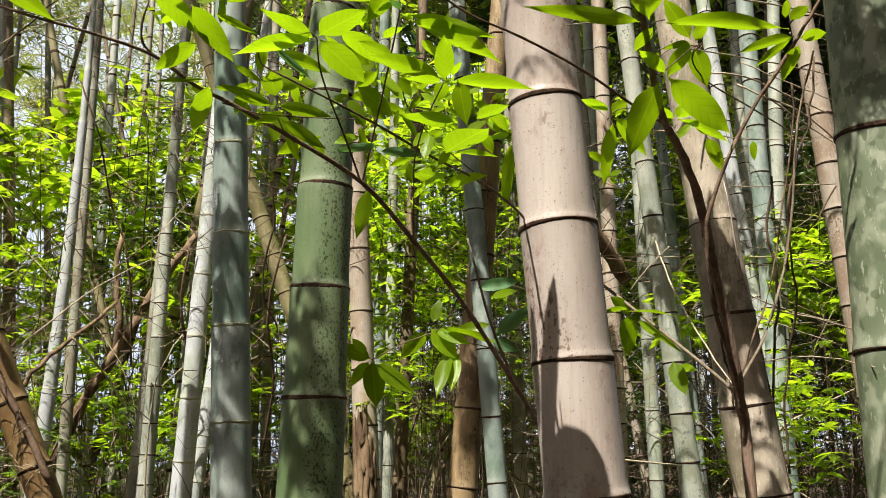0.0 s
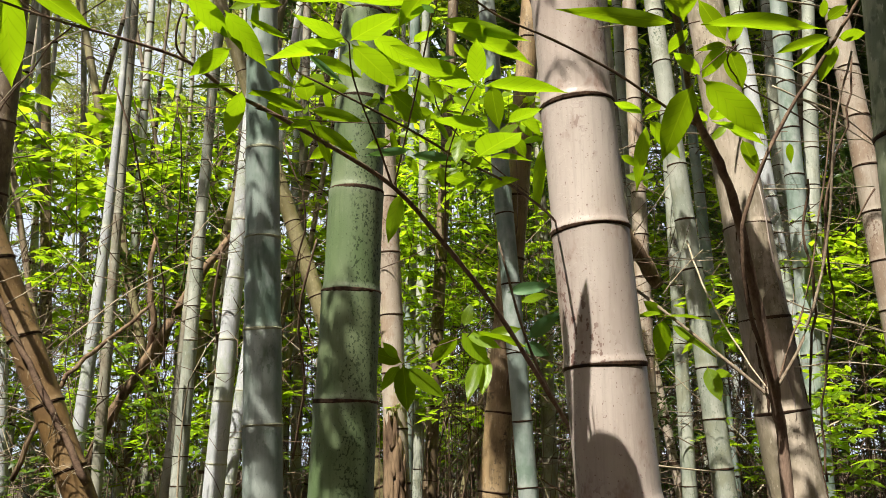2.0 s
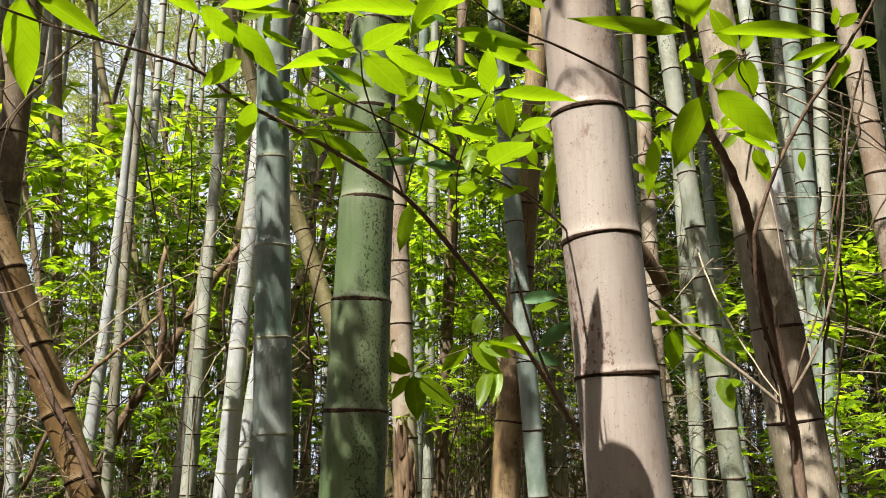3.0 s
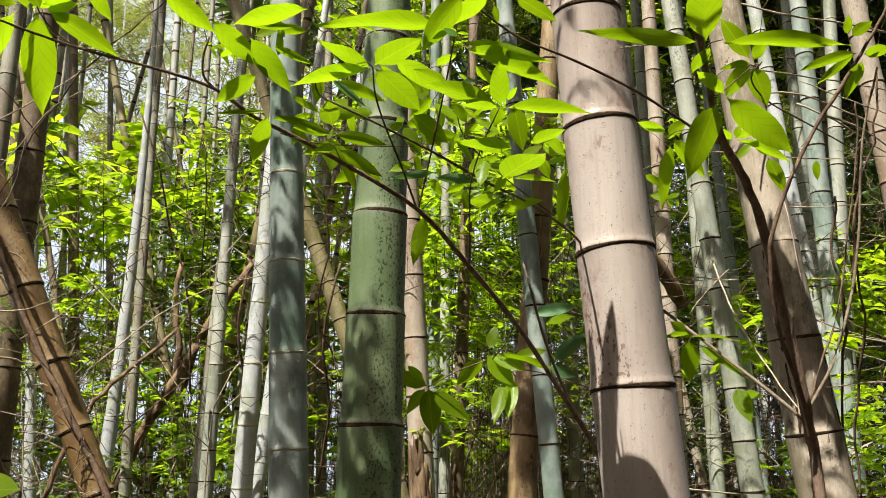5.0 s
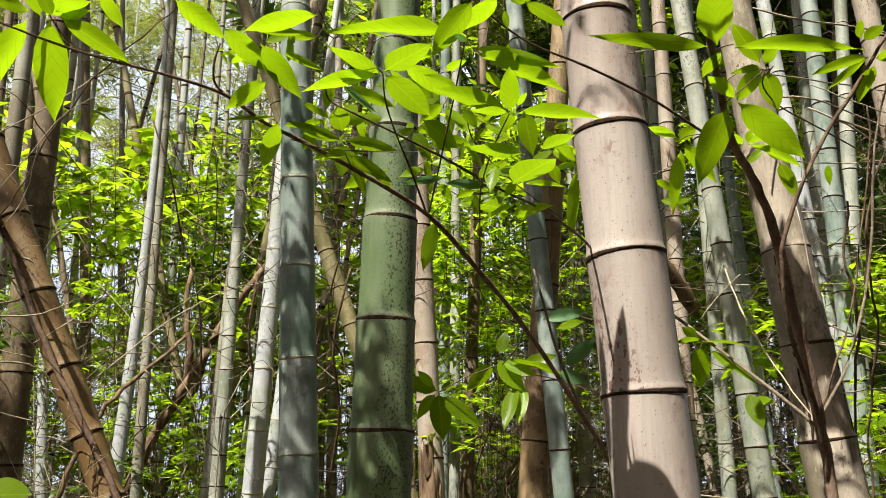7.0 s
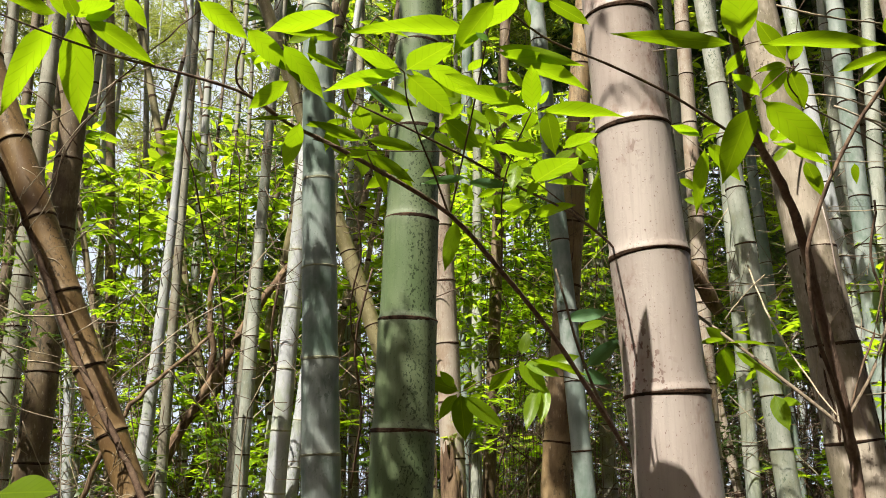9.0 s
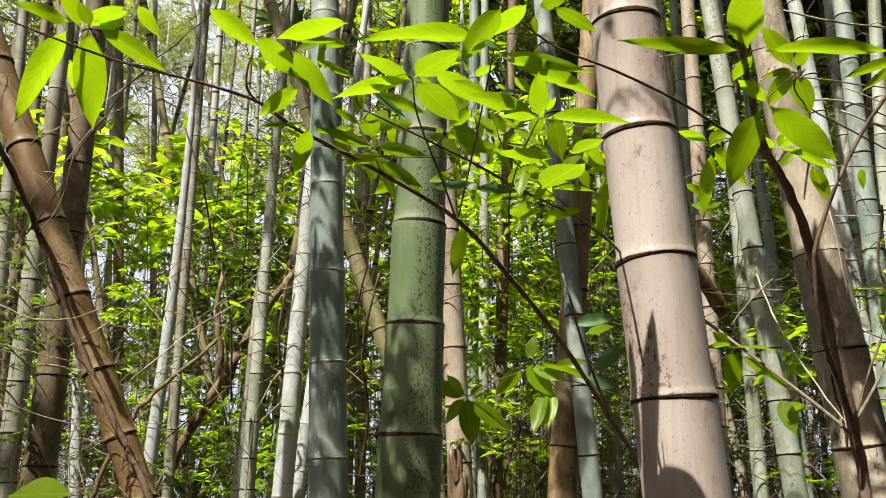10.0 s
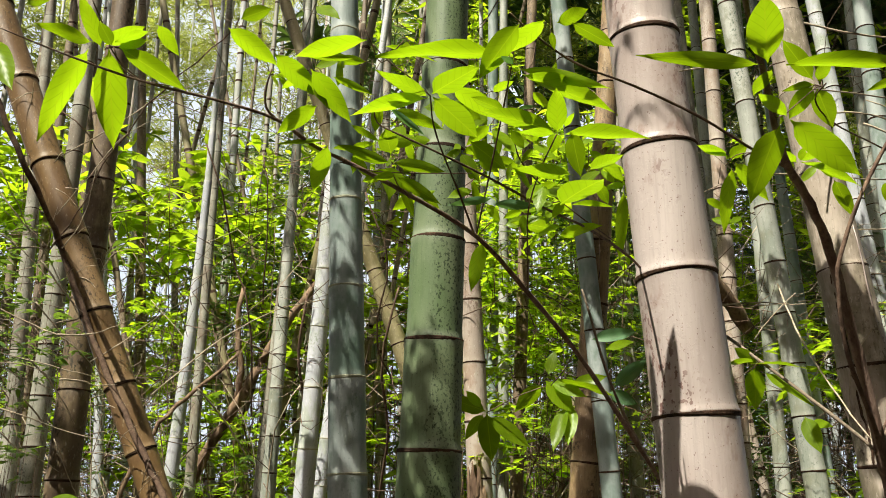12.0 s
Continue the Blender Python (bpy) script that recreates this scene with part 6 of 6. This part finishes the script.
def sprig_mesh(name, seed, mat, size, sprigs, length):
    """A loose crown of level sprigs: each a thin twig with drooping pointed leaves along it and a whorl at its end."""
    r = random.Random(seed)
    v, q, stems = [], [], []
    for _ in range(sprigs):
        a = r.uniform(0, 6.3)
        p = Vector((r.gauss(0, 0.42), r.gauss(0, 0.42), r.gauss(0, 0.40))) * size
        d = Vector((math.cos(a), math.sin(a), r.uniform(-0.05, 0.45))).normalized()
        ln = r.uniform(0.12, 0.30)
        n = r.randint(3, 5)
        for j in range(n):
            side = Matrix.Rotation((1 if j % 2 else -1) * r.uniform(0.6, 1.2), 3, "Z") @ d
            out = (side + Vector((0, 0, r.uniform(-0.55, 0.15)))).normalized()
            ll = length * r.uniform(0.6, 1.15)
            leaf_into(v, q, p + d * (ln * (0.2 + 0.7 * j / n)), out, Vector((r.gauss(0, 0.35), r.gauss(0, 0.35), 1)), ll, ll * r.uniform(0.30, 0.42), 0.18, r.uniform(0.05, 0.4))
        for j in range(r.randint(3, 5)):
            out = (Matrix.Rotation(j * 1.35 + r.gauss(0, 0.2), 3, "Z") @ d + Vector((0, 0, r.uniform(-0.6, 0.35)))).normalized()
            ll = length * r.uniform(0.7, 1.25)
            leaf_into(v, q, p + d * ln, out, Vector((r.gauss(0, 0.35), r.gauss(0, 0.35), 1)), ll, ll * r.uniform(0.30, 0.42), 0.18, r.uniform(0.05, 0.4))
    return mesh_of(name, v, q, MAT[mat])


CROWNS = [sprig_mesh("crown", 40 + i, "under", 0.80, 34, 0.21) for i in range(7)]
SPARSE = [sprig_mesh("crown", 50 + i, "shade_toned_leaf", 0.85, 22, 0.15) for i in range(4)]
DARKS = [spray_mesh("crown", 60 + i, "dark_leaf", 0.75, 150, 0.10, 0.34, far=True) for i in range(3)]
UNSEEN_BACK = [spray_mesh("crown", 70 + i, "dark_leaf", 0.75, 60, 0.16, 0.34, far=True) for i in range(3)]
STEMS = [twigs_mesh("stem", 80 + i, 0.9, 4) for i in range(5)]
SHRUB_LABELS = ("bright green leafy shrub among the culms", "sunlit young shrub with pointed leaves")


def shrub(x, y, z, size, crown, label, yaw=0.0):
    """A shrub whose crown hangs at height z over its foot."""
    ob = empty("shrub", (x, y, 0), label, "shrub", "undergrowth shrubs")
    child("stem", rnd.choice(STEMS), ob, Matrix.Rotation(yaw, 4, "Z") @ Matrix.Diagonal((size, size, max(z, 0.3) / 0.95, 1)))
    child("crown", crown, ob, Matrix.Translation((0, 0, z)) @ Matrix.Rotation(yaw, 4, "Z") @ Matrix.Diagonal((size, size, size * 0.9, 1)))
    return ob


def thicket(mesh, p, size):
    tagged(child("thicket_foliage", mesh, None, Matrix.Translation(p) @ Matrix.Rotation(rnd.uniform(0, 6.3), 4, "Z") @ Matrix.Scale(size, 4)),
           "dense green foliage of the far thicket and unseen added growth", "foliage", "thicket foliage", "stuff")


for k in range(270):
    yy = 4.9 + 12.5 * rnd.random()
    s = rnd.uniform(-0.66, 0.66)
    xx = s * yy
    zz = 1.55 + yy * (rnd.uniform(0.0, 0.12) if k % 7 == 0 else rnd.uniform(0.13, 0.42) if s < 0.15 else rnd.uniform(0.10, 0.32))
    # darker-leaved crowns grow more frequent eastward, standing in for shade there
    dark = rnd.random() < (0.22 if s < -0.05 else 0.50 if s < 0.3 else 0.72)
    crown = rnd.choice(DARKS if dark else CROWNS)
    if yy < 11:
        shrub(xx, yy, zz, rnd.uniform(0.5, 1.0), crown, rnd.choice(SHRUB_LABELS), rnd.uniform(0, 6.3))
    elif s > -0.02 or rnd.random() < 0.12:
        thicket(crown, Vector((xx, yy, zz)), rnd.uniform(0.7, 1.2))
for k in range(115):                              # low growth over the ground, its shade put into the darker leaf colour
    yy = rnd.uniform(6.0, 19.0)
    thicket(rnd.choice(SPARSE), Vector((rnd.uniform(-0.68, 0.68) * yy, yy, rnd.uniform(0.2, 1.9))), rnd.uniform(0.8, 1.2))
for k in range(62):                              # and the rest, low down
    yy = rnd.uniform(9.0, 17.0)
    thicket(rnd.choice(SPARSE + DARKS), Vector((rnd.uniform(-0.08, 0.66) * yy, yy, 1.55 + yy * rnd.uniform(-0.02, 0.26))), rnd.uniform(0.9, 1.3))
for k in range(60):                              # the wood beyond, closing the view to the east in shade-darkened leaf colour
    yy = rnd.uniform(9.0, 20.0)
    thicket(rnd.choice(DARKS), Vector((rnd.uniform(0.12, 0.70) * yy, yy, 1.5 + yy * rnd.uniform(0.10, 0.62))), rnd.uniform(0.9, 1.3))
# smaller ones nearer by, between the large culms
for k in range(18):
    yy = rnd.uniform(2.9, 4.6)
    shrub(rnd.uniform(0.0, 0.16) * yy, yy, 1.55 + yy * rnd.uniform(0.14, 0.44), rnd.uniform(0.26, 0.40), (CROWNS + DARKS[:2])[k % 9], SHRUB_LABELS[1], rnd.uniform(0, 6.3))
for k in range(8):
    yy = rnd.uniform(2.7, 5.5)
    shrub(rnd.uniform(0.40, 0.6) * yy, yy, rnd.uniform(1.45, 1.5 + 0.25 * yy), rnd.uniform(0.09, 0.13) * yy, rnd.choice(CROWNS), SHRUB_LABELS[1], rnd.uniform(0, 6.3))
for k in range(5):
    yy = rnd.uniform(4.8, 5.6)
    shrub(rnd.uniform(-0.45, -0.2) * yy, yy, rnd.uniform(1.6, 1.4 + 0.33 * yy), rnd.uniform(0.25, 0.4), rnd.choice(CROWNS), SHRUB_LABELS[1], rnd.uniform(0, 6.3))

for k in range(9):                               # broad-leaved shoots behind the green culm
    yy = 3.0 + 0.13 * k
    shrub(rnd.uniform(-0.03, 0.085) * yy, yy, 1.55 + yy * rnd.uniform(0.05, 0.32), rnd.uniform(0.22, 0.30), CROWNS[k % 7], SHRUB_LABELS[1], rnd.uniform(0, 6.3))
for k in range(34):                              # low growth between the dry stems, in the shade-toned leaf colour
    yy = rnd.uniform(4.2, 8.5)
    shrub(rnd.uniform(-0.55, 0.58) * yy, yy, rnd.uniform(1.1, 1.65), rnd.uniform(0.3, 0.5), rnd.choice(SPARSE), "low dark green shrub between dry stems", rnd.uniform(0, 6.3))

for k in range(18):                              # sunlit seedlings low in the gaps
    yy = rnd.uniform(3.4, 6.0) if k % 2 else rnd.uniform(4.8, 6.0)
    s = rnd.uniform(0.0, 0.2) if k % 2 else rnd.uniform(-0.5, 0.0)
    shrub(s * yy, yy, 1.5 + yy * rnd.uniform(-0.03, 0.11), rnd.uniform(0.16, 0.30), rnd.choice(CROWNS), SHRUB_LABELS[1], rnd.uniform(0, 6.3))

for k in range(14):                              # leafy tops between the culms to the east
    yy = rnd.uniform(5.2, 8.0)
    shrub(rnd.uniform(0.22, 0.56) * yy, yy, 1.55 + yy * rnd.uniform(0.16, 0.46), rnd.uniform(0.35, 0.6), rnd.choice(CROWNS), SHRUB_LABELS[0], rnd.uniform(0, 6.3))

for k in range(14):                              # young growth low to the west
    yy = rnd.uniform(4.9, 7.5)
    shrub(rnd.uniform(-0.55, -0.08) * yy, yy, 1.55 + yy * rnd.uniform(0.02, 0.15), rnd.uniform(0.3, 0.45), rnd.choice(CROWNS), SHRUB_LABELS[1], rnd.uniform(0, 6.3))
# scrub to the west
shrub(-1.500, 2.495, 2.149, 0.26, SPARSE[0], "low dark green shrub between dry stems", 0)
shrub(-1.360, 2.395, 1.903, 0.24, SPARSE[1], "low dark green shrub between dry stems", 1)
shrub(-1.331, 2.295, 1.702, 0.26, SPARSE[2], "low dark green shrub between dry stems", 2)
shrub(-1.628, 2.795, 2.386, 0.24, SPARSE[3], "low dark green shrub between dry stems", 3)
shrub(-1.563, 2.995, 1.809, 0.22, SPARSE[0], "low dark green shrub between dry stems", 4)
shrub(-1.742, 2.895, 2.037, 0.30, SPARSE[1], "low dark green shrub between dry stems", 5)

# ---- bare side branches of the bamboo ----
def brush_mesh(seed, count, size):
    """A fan of thin bare branchlets."""
    r = random.Random(seed)
    v, q = [], []
    for _ in range(count):
        p = Vector((r.gauss(0, 0.5), r.gauss(0, 0.5), r.gauss(0, 0.5))) * size
        d = Vector((r.gauss(0, 1), r.gauss(0, 1), r.gauss(0.5, 0.7))).normalized() * size * r.uniform(0.25, 0.8)
        bow = Vector((r.gauss(0, 0.12), r.gauss(0, 0.12), r.gauss(-0.08, 0.1))) * size
        tv, tq = tube([p, p + d * 0.35 + bow * 0.7, p + d * 0.7 + bow, p + d], [0.0035, 0.003, 0.0022, 0.001], 3)
        q += [tuple(len(v) + i for i in face) for face in tq]
        v += tv
    return v, q


BRUSH = [mesh_of("branches", *brush_mesh(200 + i, 70, 1.0), MAT[("grey_twig", "twig", "grey_twig", "twig")[i]]) for i in range(4)]
for k in range(120):
    yy = rnd.uniform(4.6, 15)
    p = Vector((rnd.uniform(-0.66, 0.66) * yy, yy, 1.5 + yy * (rnd.uniform(-0.08, 0.6) if k % 3 == 0 else rnd.uniform(-0.1, 0.2))))
    tagged(child("bamboo_branches", BRUSH[k % 4], None, Matrix.Translation(p) @ Matrix.Rotation(rnd.uniform(0, 6.3), 4, "Z")),
           "tangle of thin bare bamboo side branches", "branches", "bare branch tangles", "stuff")

for k in range(44):                              # low tangles over the ground
    yy = rnd.uniform(4.8, 10.0)
    p = Vector((rnd.uniform(-0.66, 0.66) * yy, yy, rnd.uniform(1.0, 1.7)))
    tagged(child("bamboo_branches", BRUSH[k % 4], None, Matrix.Translation(p) @ Matrix.Rotation(rnd.uniform(0, 6.3), 4, "Z") @ Matrix.Scale(0.8, 4)),
           "tangle of thin bare bamboo side branches", "branches", "bare branch tangles", "stuff")
for k in range(14):                              # nearer ones, smaller
    yy = rnd.uniform(3.0, 4.8)
    p = Vector((rnd.uniform(-0.6, 0.6) * yy, yy, 1.5 + yy * rnd.uniform(-0.05, 0.5)))
    tagged(child("bamboo_branches", BRUSH[k % 4], None, Matrix.Translation(p) @ Matrix.Rotation(rnd.uniform(0, 6.3), 4, "Z") @ Matrix.Scale(0.6, 4)),
           "tangle of thin bare bamboo side branches", "branches", "bare branch tangles", "stuff")

# ---- the canopy, with a roof added for shade ----
FEATHERS = [spray_mesh("foliage", 100 + i, "bamboo_leaf", 1.0, 260, 0.13, 0.13, 6, True) for i in range(5)]
SHADE_ROOF = [spray_mesh("foliage", 120 + i, "dark_leaf", 1.0, 85, 0.34, 0.17, 6, True) for i in range(4)]


def foliage(mesh, x, y, z, size=1.0):
    tagged(child("bamboo_foliage", mesh, None, Matrix.Translation((x, y, z)) @ Matrix.Rotation(rnd.uniform(0, 6.3), 4, "Z") @ Matrix.Scale(size, 4)),
           "bamboo foliage, feathery far off and added overhead for shade", "foliage", "canopy sprays", "stuff")


for k in range(95):
    yy = rnd.uniform(7, 22)
    xx = rnd.choice((rnd.uniform(-0.68, 0.0), rnd.uniform(-0.68, 0.68))) * yy
    if -0.36 < xx / yy < -0.10 and rnd.random() < 0.6:      # the canopy thins where the sky shows
        continue
    foliage(rnd.choice(FEATHERS), xx, yy, rnd.uniform(1.5 + 0.36 * yy, 2.5 + 0.75 * yy))
for k in range(46):                              # and behind the culms to the east
    yy = rnd.uniform(9, 20)
    foliage(rnd.choice(FEATHERS), rnd.uniform(0.10, 0.68) * yy, yy, 1.5 + yy * rnd.uniform(0.12, 0.60), rnd.uniform(0.8, 1.2))
GLADES = ((Vector((0.10, 1.0, 1.9)), 2.1), (Vector((-1.0, 3.9, 2.1)), 1.7), (Vector((-2.0, 4.6, 2.2)), 1.3), (Vector((0.3, 3.7, 2.7)), 1.6), (Vector((1.7, 4.2, 2.7)), 1.3))      # gaps left in the added foliage so that the sun reaches these spots


def shaded(p):
    """True where nothing at p keeps the sun from a glade."""
    return all((p - g - TO_SUN * (p - g).dot(TO_SUN)).length > r for g, r in GLADES)


# roof foliage, mostly out of view, added to keep sun and skylight off
for k in range(760):
    p = Vector((rnd.uniform(-11, 11), rnd.uniform(-11, 11), rnd.uniform(6.5, 9.5)))
    if shaded(p) and (p.y < 0.5 or rnd.random() < (0.30 if p.x > -0.1 * p.y else 0.22 if p.y < 7 else 0.0)):
        foliage(rnd.choice(SHADE_ROOF), p.x, p.y, p.z, rnd.uniform(0.9, 1.3))
for k in range(55):                              # the added roof goes on, to shade the wood beyond
    yy = rnd.uniform(7.5, 17)
    foliage(rnd.choice(SHADE_ROOF), rnd.uniform(0.06, 0.8) * yy, yy, rnd.uniform(6.5, 10), rnd.uniform(0.9, 1.3))
# unseen thicket added round and behind the eye to block stray light
for k in range(170):
    a = rnd.uniform(0.75, 2 * math.pi - 0.75)
    d = rnd.uniform(3.0, 8.0)
    p = Vector((d * math.sin(a), d * math.cos(a), rnd.uniform(0.4, 1.2 + 0.75 * d)))
    if shaded(p + Vector((0, 0, 0.3))):
        thicket(rnd.choice(UNSEEN_BACK), p, rnd.uniform(1.0, 1.5))
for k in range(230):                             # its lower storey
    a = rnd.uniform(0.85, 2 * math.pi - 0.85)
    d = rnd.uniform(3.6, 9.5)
    thicket(rnd.choice(UNSEEN_BACK), Vector((d * math.sin(a), d * math.cos(a), rnd.uniform(0.4, 1.4 + 0.32 * d))), rnd.uniform(1.1, 1.6))
BOUGHS = [spray_mesh("crown", 140 + i, "dark_leaf", 0.75, 420, 0.13, 0.36) for i in range(3)]
# unseen leafy boughs added overhead to dapple the culms with shade
def shade_bough(foot, target, away, size, crown):
    """An unseen sapling, added so that its leafy head hangs up the sunbeam from a target."""
    ob = empty("sapling", foot, "unseen leafy sapling added overhead to shade a culm", "sapling", "saplings between the culms")
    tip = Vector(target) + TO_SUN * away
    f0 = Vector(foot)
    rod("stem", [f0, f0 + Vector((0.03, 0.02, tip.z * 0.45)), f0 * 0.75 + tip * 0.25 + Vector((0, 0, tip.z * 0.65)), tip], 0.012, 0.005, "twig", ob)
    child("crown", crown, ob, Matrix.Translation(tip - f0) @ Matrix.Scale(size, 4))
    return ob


shade_bough((-1.3, 0.3, 0), (-0.09, 1.454, 2.12), 1.6, 0.48, DARKS[0])
shade_bough((-1.4, 0.0, 0), (-0.09, 1.454, 1.46), 2.0, 0.26, DARKS[2])
shade_bough((-1.7, 0.7, 0), (-0.34, 1.91, 2.00), 1.8, 0.40, DARKS[1])
shade_bough((-1.8, 0.4, 0), (-0.32, 1.91, 1.52), 2.3, 0.26, DARKS[2])
shade_bough((1.4, 0.4, 0), (0.76, 1.73, 1.72), 1.5, 0.30, CROWNS[2])
shade_bough((2.0, 0.9, 0), (0.32, 2.76, 2.05), 1.9, 0.22, BOUGHS[0])
shade_bough((2.6, 1.0, 0), (1.08, 3.07, 2.15), 2.0, 0.20, CROWNS[3])
shade_bough((3.0, 1.3, 0), (1.66, 3.88, 2.55), 2.3, 0.34, CROWNS[4])
shade_bough((3.2, 1.0, 0), (1.15, 4.09, 2.75), 2.6, 0.30, CROWNS[5])
shade_bough((2.1, 0.7, 0), (0.34, 2.66, 1.70), 2.3, 0.17, BOUGHS[1])
shade_bough((2.2, 0.8, 0), (0.37, 2.77, 2.40), 1.9, 0.24, BOUGHS[0])

# ---- thin far foliage against the sky, and leafy tops between the large culms ----
rnd = random.Random(31)
for k in range(30):
    yy = rnd.uniform(13, 24)
    foliage(rnd.choice(FEATHERS), rnd.uniform(-0.50, -0.08) * yy, yy, 1.55 + yy * rnd.uniform(0.34, 0.66), rnd.uniform(0.9, 1.3))
for k in range(14):
    yy = rnd.uniform(6.5, 10.5)
    thicket(rnd.choice(CROWNS), Vector((rnd.uniform(-0.10, 0.10) * yy, yy, 1.55 + yy * rnd.uniform(0.36, 0.62))), rnd.uniform(0.55, 0.8))
for k in range(16):
    yy = rnd.uniform(5.6, 9.5)
    thicket(rnd.choice(CROWNS), Vector((rnd.uniform(0.16, 0.44) * yy, yy, 1.55 + yy * rnd.uniform(0.20, 0.60))), rnd.uniform(0.40, 0.65))

# ---- fallen leaves on the ground ----
rnd = random.Random(77)
lv, lq = [], []
for k in range(9000):
    d = 13 * rnd.random() ** 0.6
    a = rnd.uniform(0, 2 * math.pi)
    x, y = d * math.sin(a), d * math.cos(a)
    turn = Vector((math.cos(k), math.sin(k), rnd.gauss(0, 0.15))).normalized()
    leaf_into(lv, lq, Vector((x, y, ground_height(x, y) - 0.045)), turn, Vector((rnd.gauss(0, 0.2), rnd.gauss(0, 0.2), 1)).normalized(), rnd.uniform(0.07, 0.16), rnd.uniform(0.015, 0.03), 0.2, -0.05)
tagged(new("fallen_leaves", mesh_of("fallen_leaves", lv, lq, MAT["litter_leaf"])), "dry brown bamboo leaves strewn over the ground", "leaf litter", kind="stuff")

# an unseen twig overhead, its broad leaves placed to shadow the pale culm
shade = shade_bough((1.3, 0.1, 0), (0.71, 1.067, 2.02), 0.95, 0.14, BOUGHS[1])
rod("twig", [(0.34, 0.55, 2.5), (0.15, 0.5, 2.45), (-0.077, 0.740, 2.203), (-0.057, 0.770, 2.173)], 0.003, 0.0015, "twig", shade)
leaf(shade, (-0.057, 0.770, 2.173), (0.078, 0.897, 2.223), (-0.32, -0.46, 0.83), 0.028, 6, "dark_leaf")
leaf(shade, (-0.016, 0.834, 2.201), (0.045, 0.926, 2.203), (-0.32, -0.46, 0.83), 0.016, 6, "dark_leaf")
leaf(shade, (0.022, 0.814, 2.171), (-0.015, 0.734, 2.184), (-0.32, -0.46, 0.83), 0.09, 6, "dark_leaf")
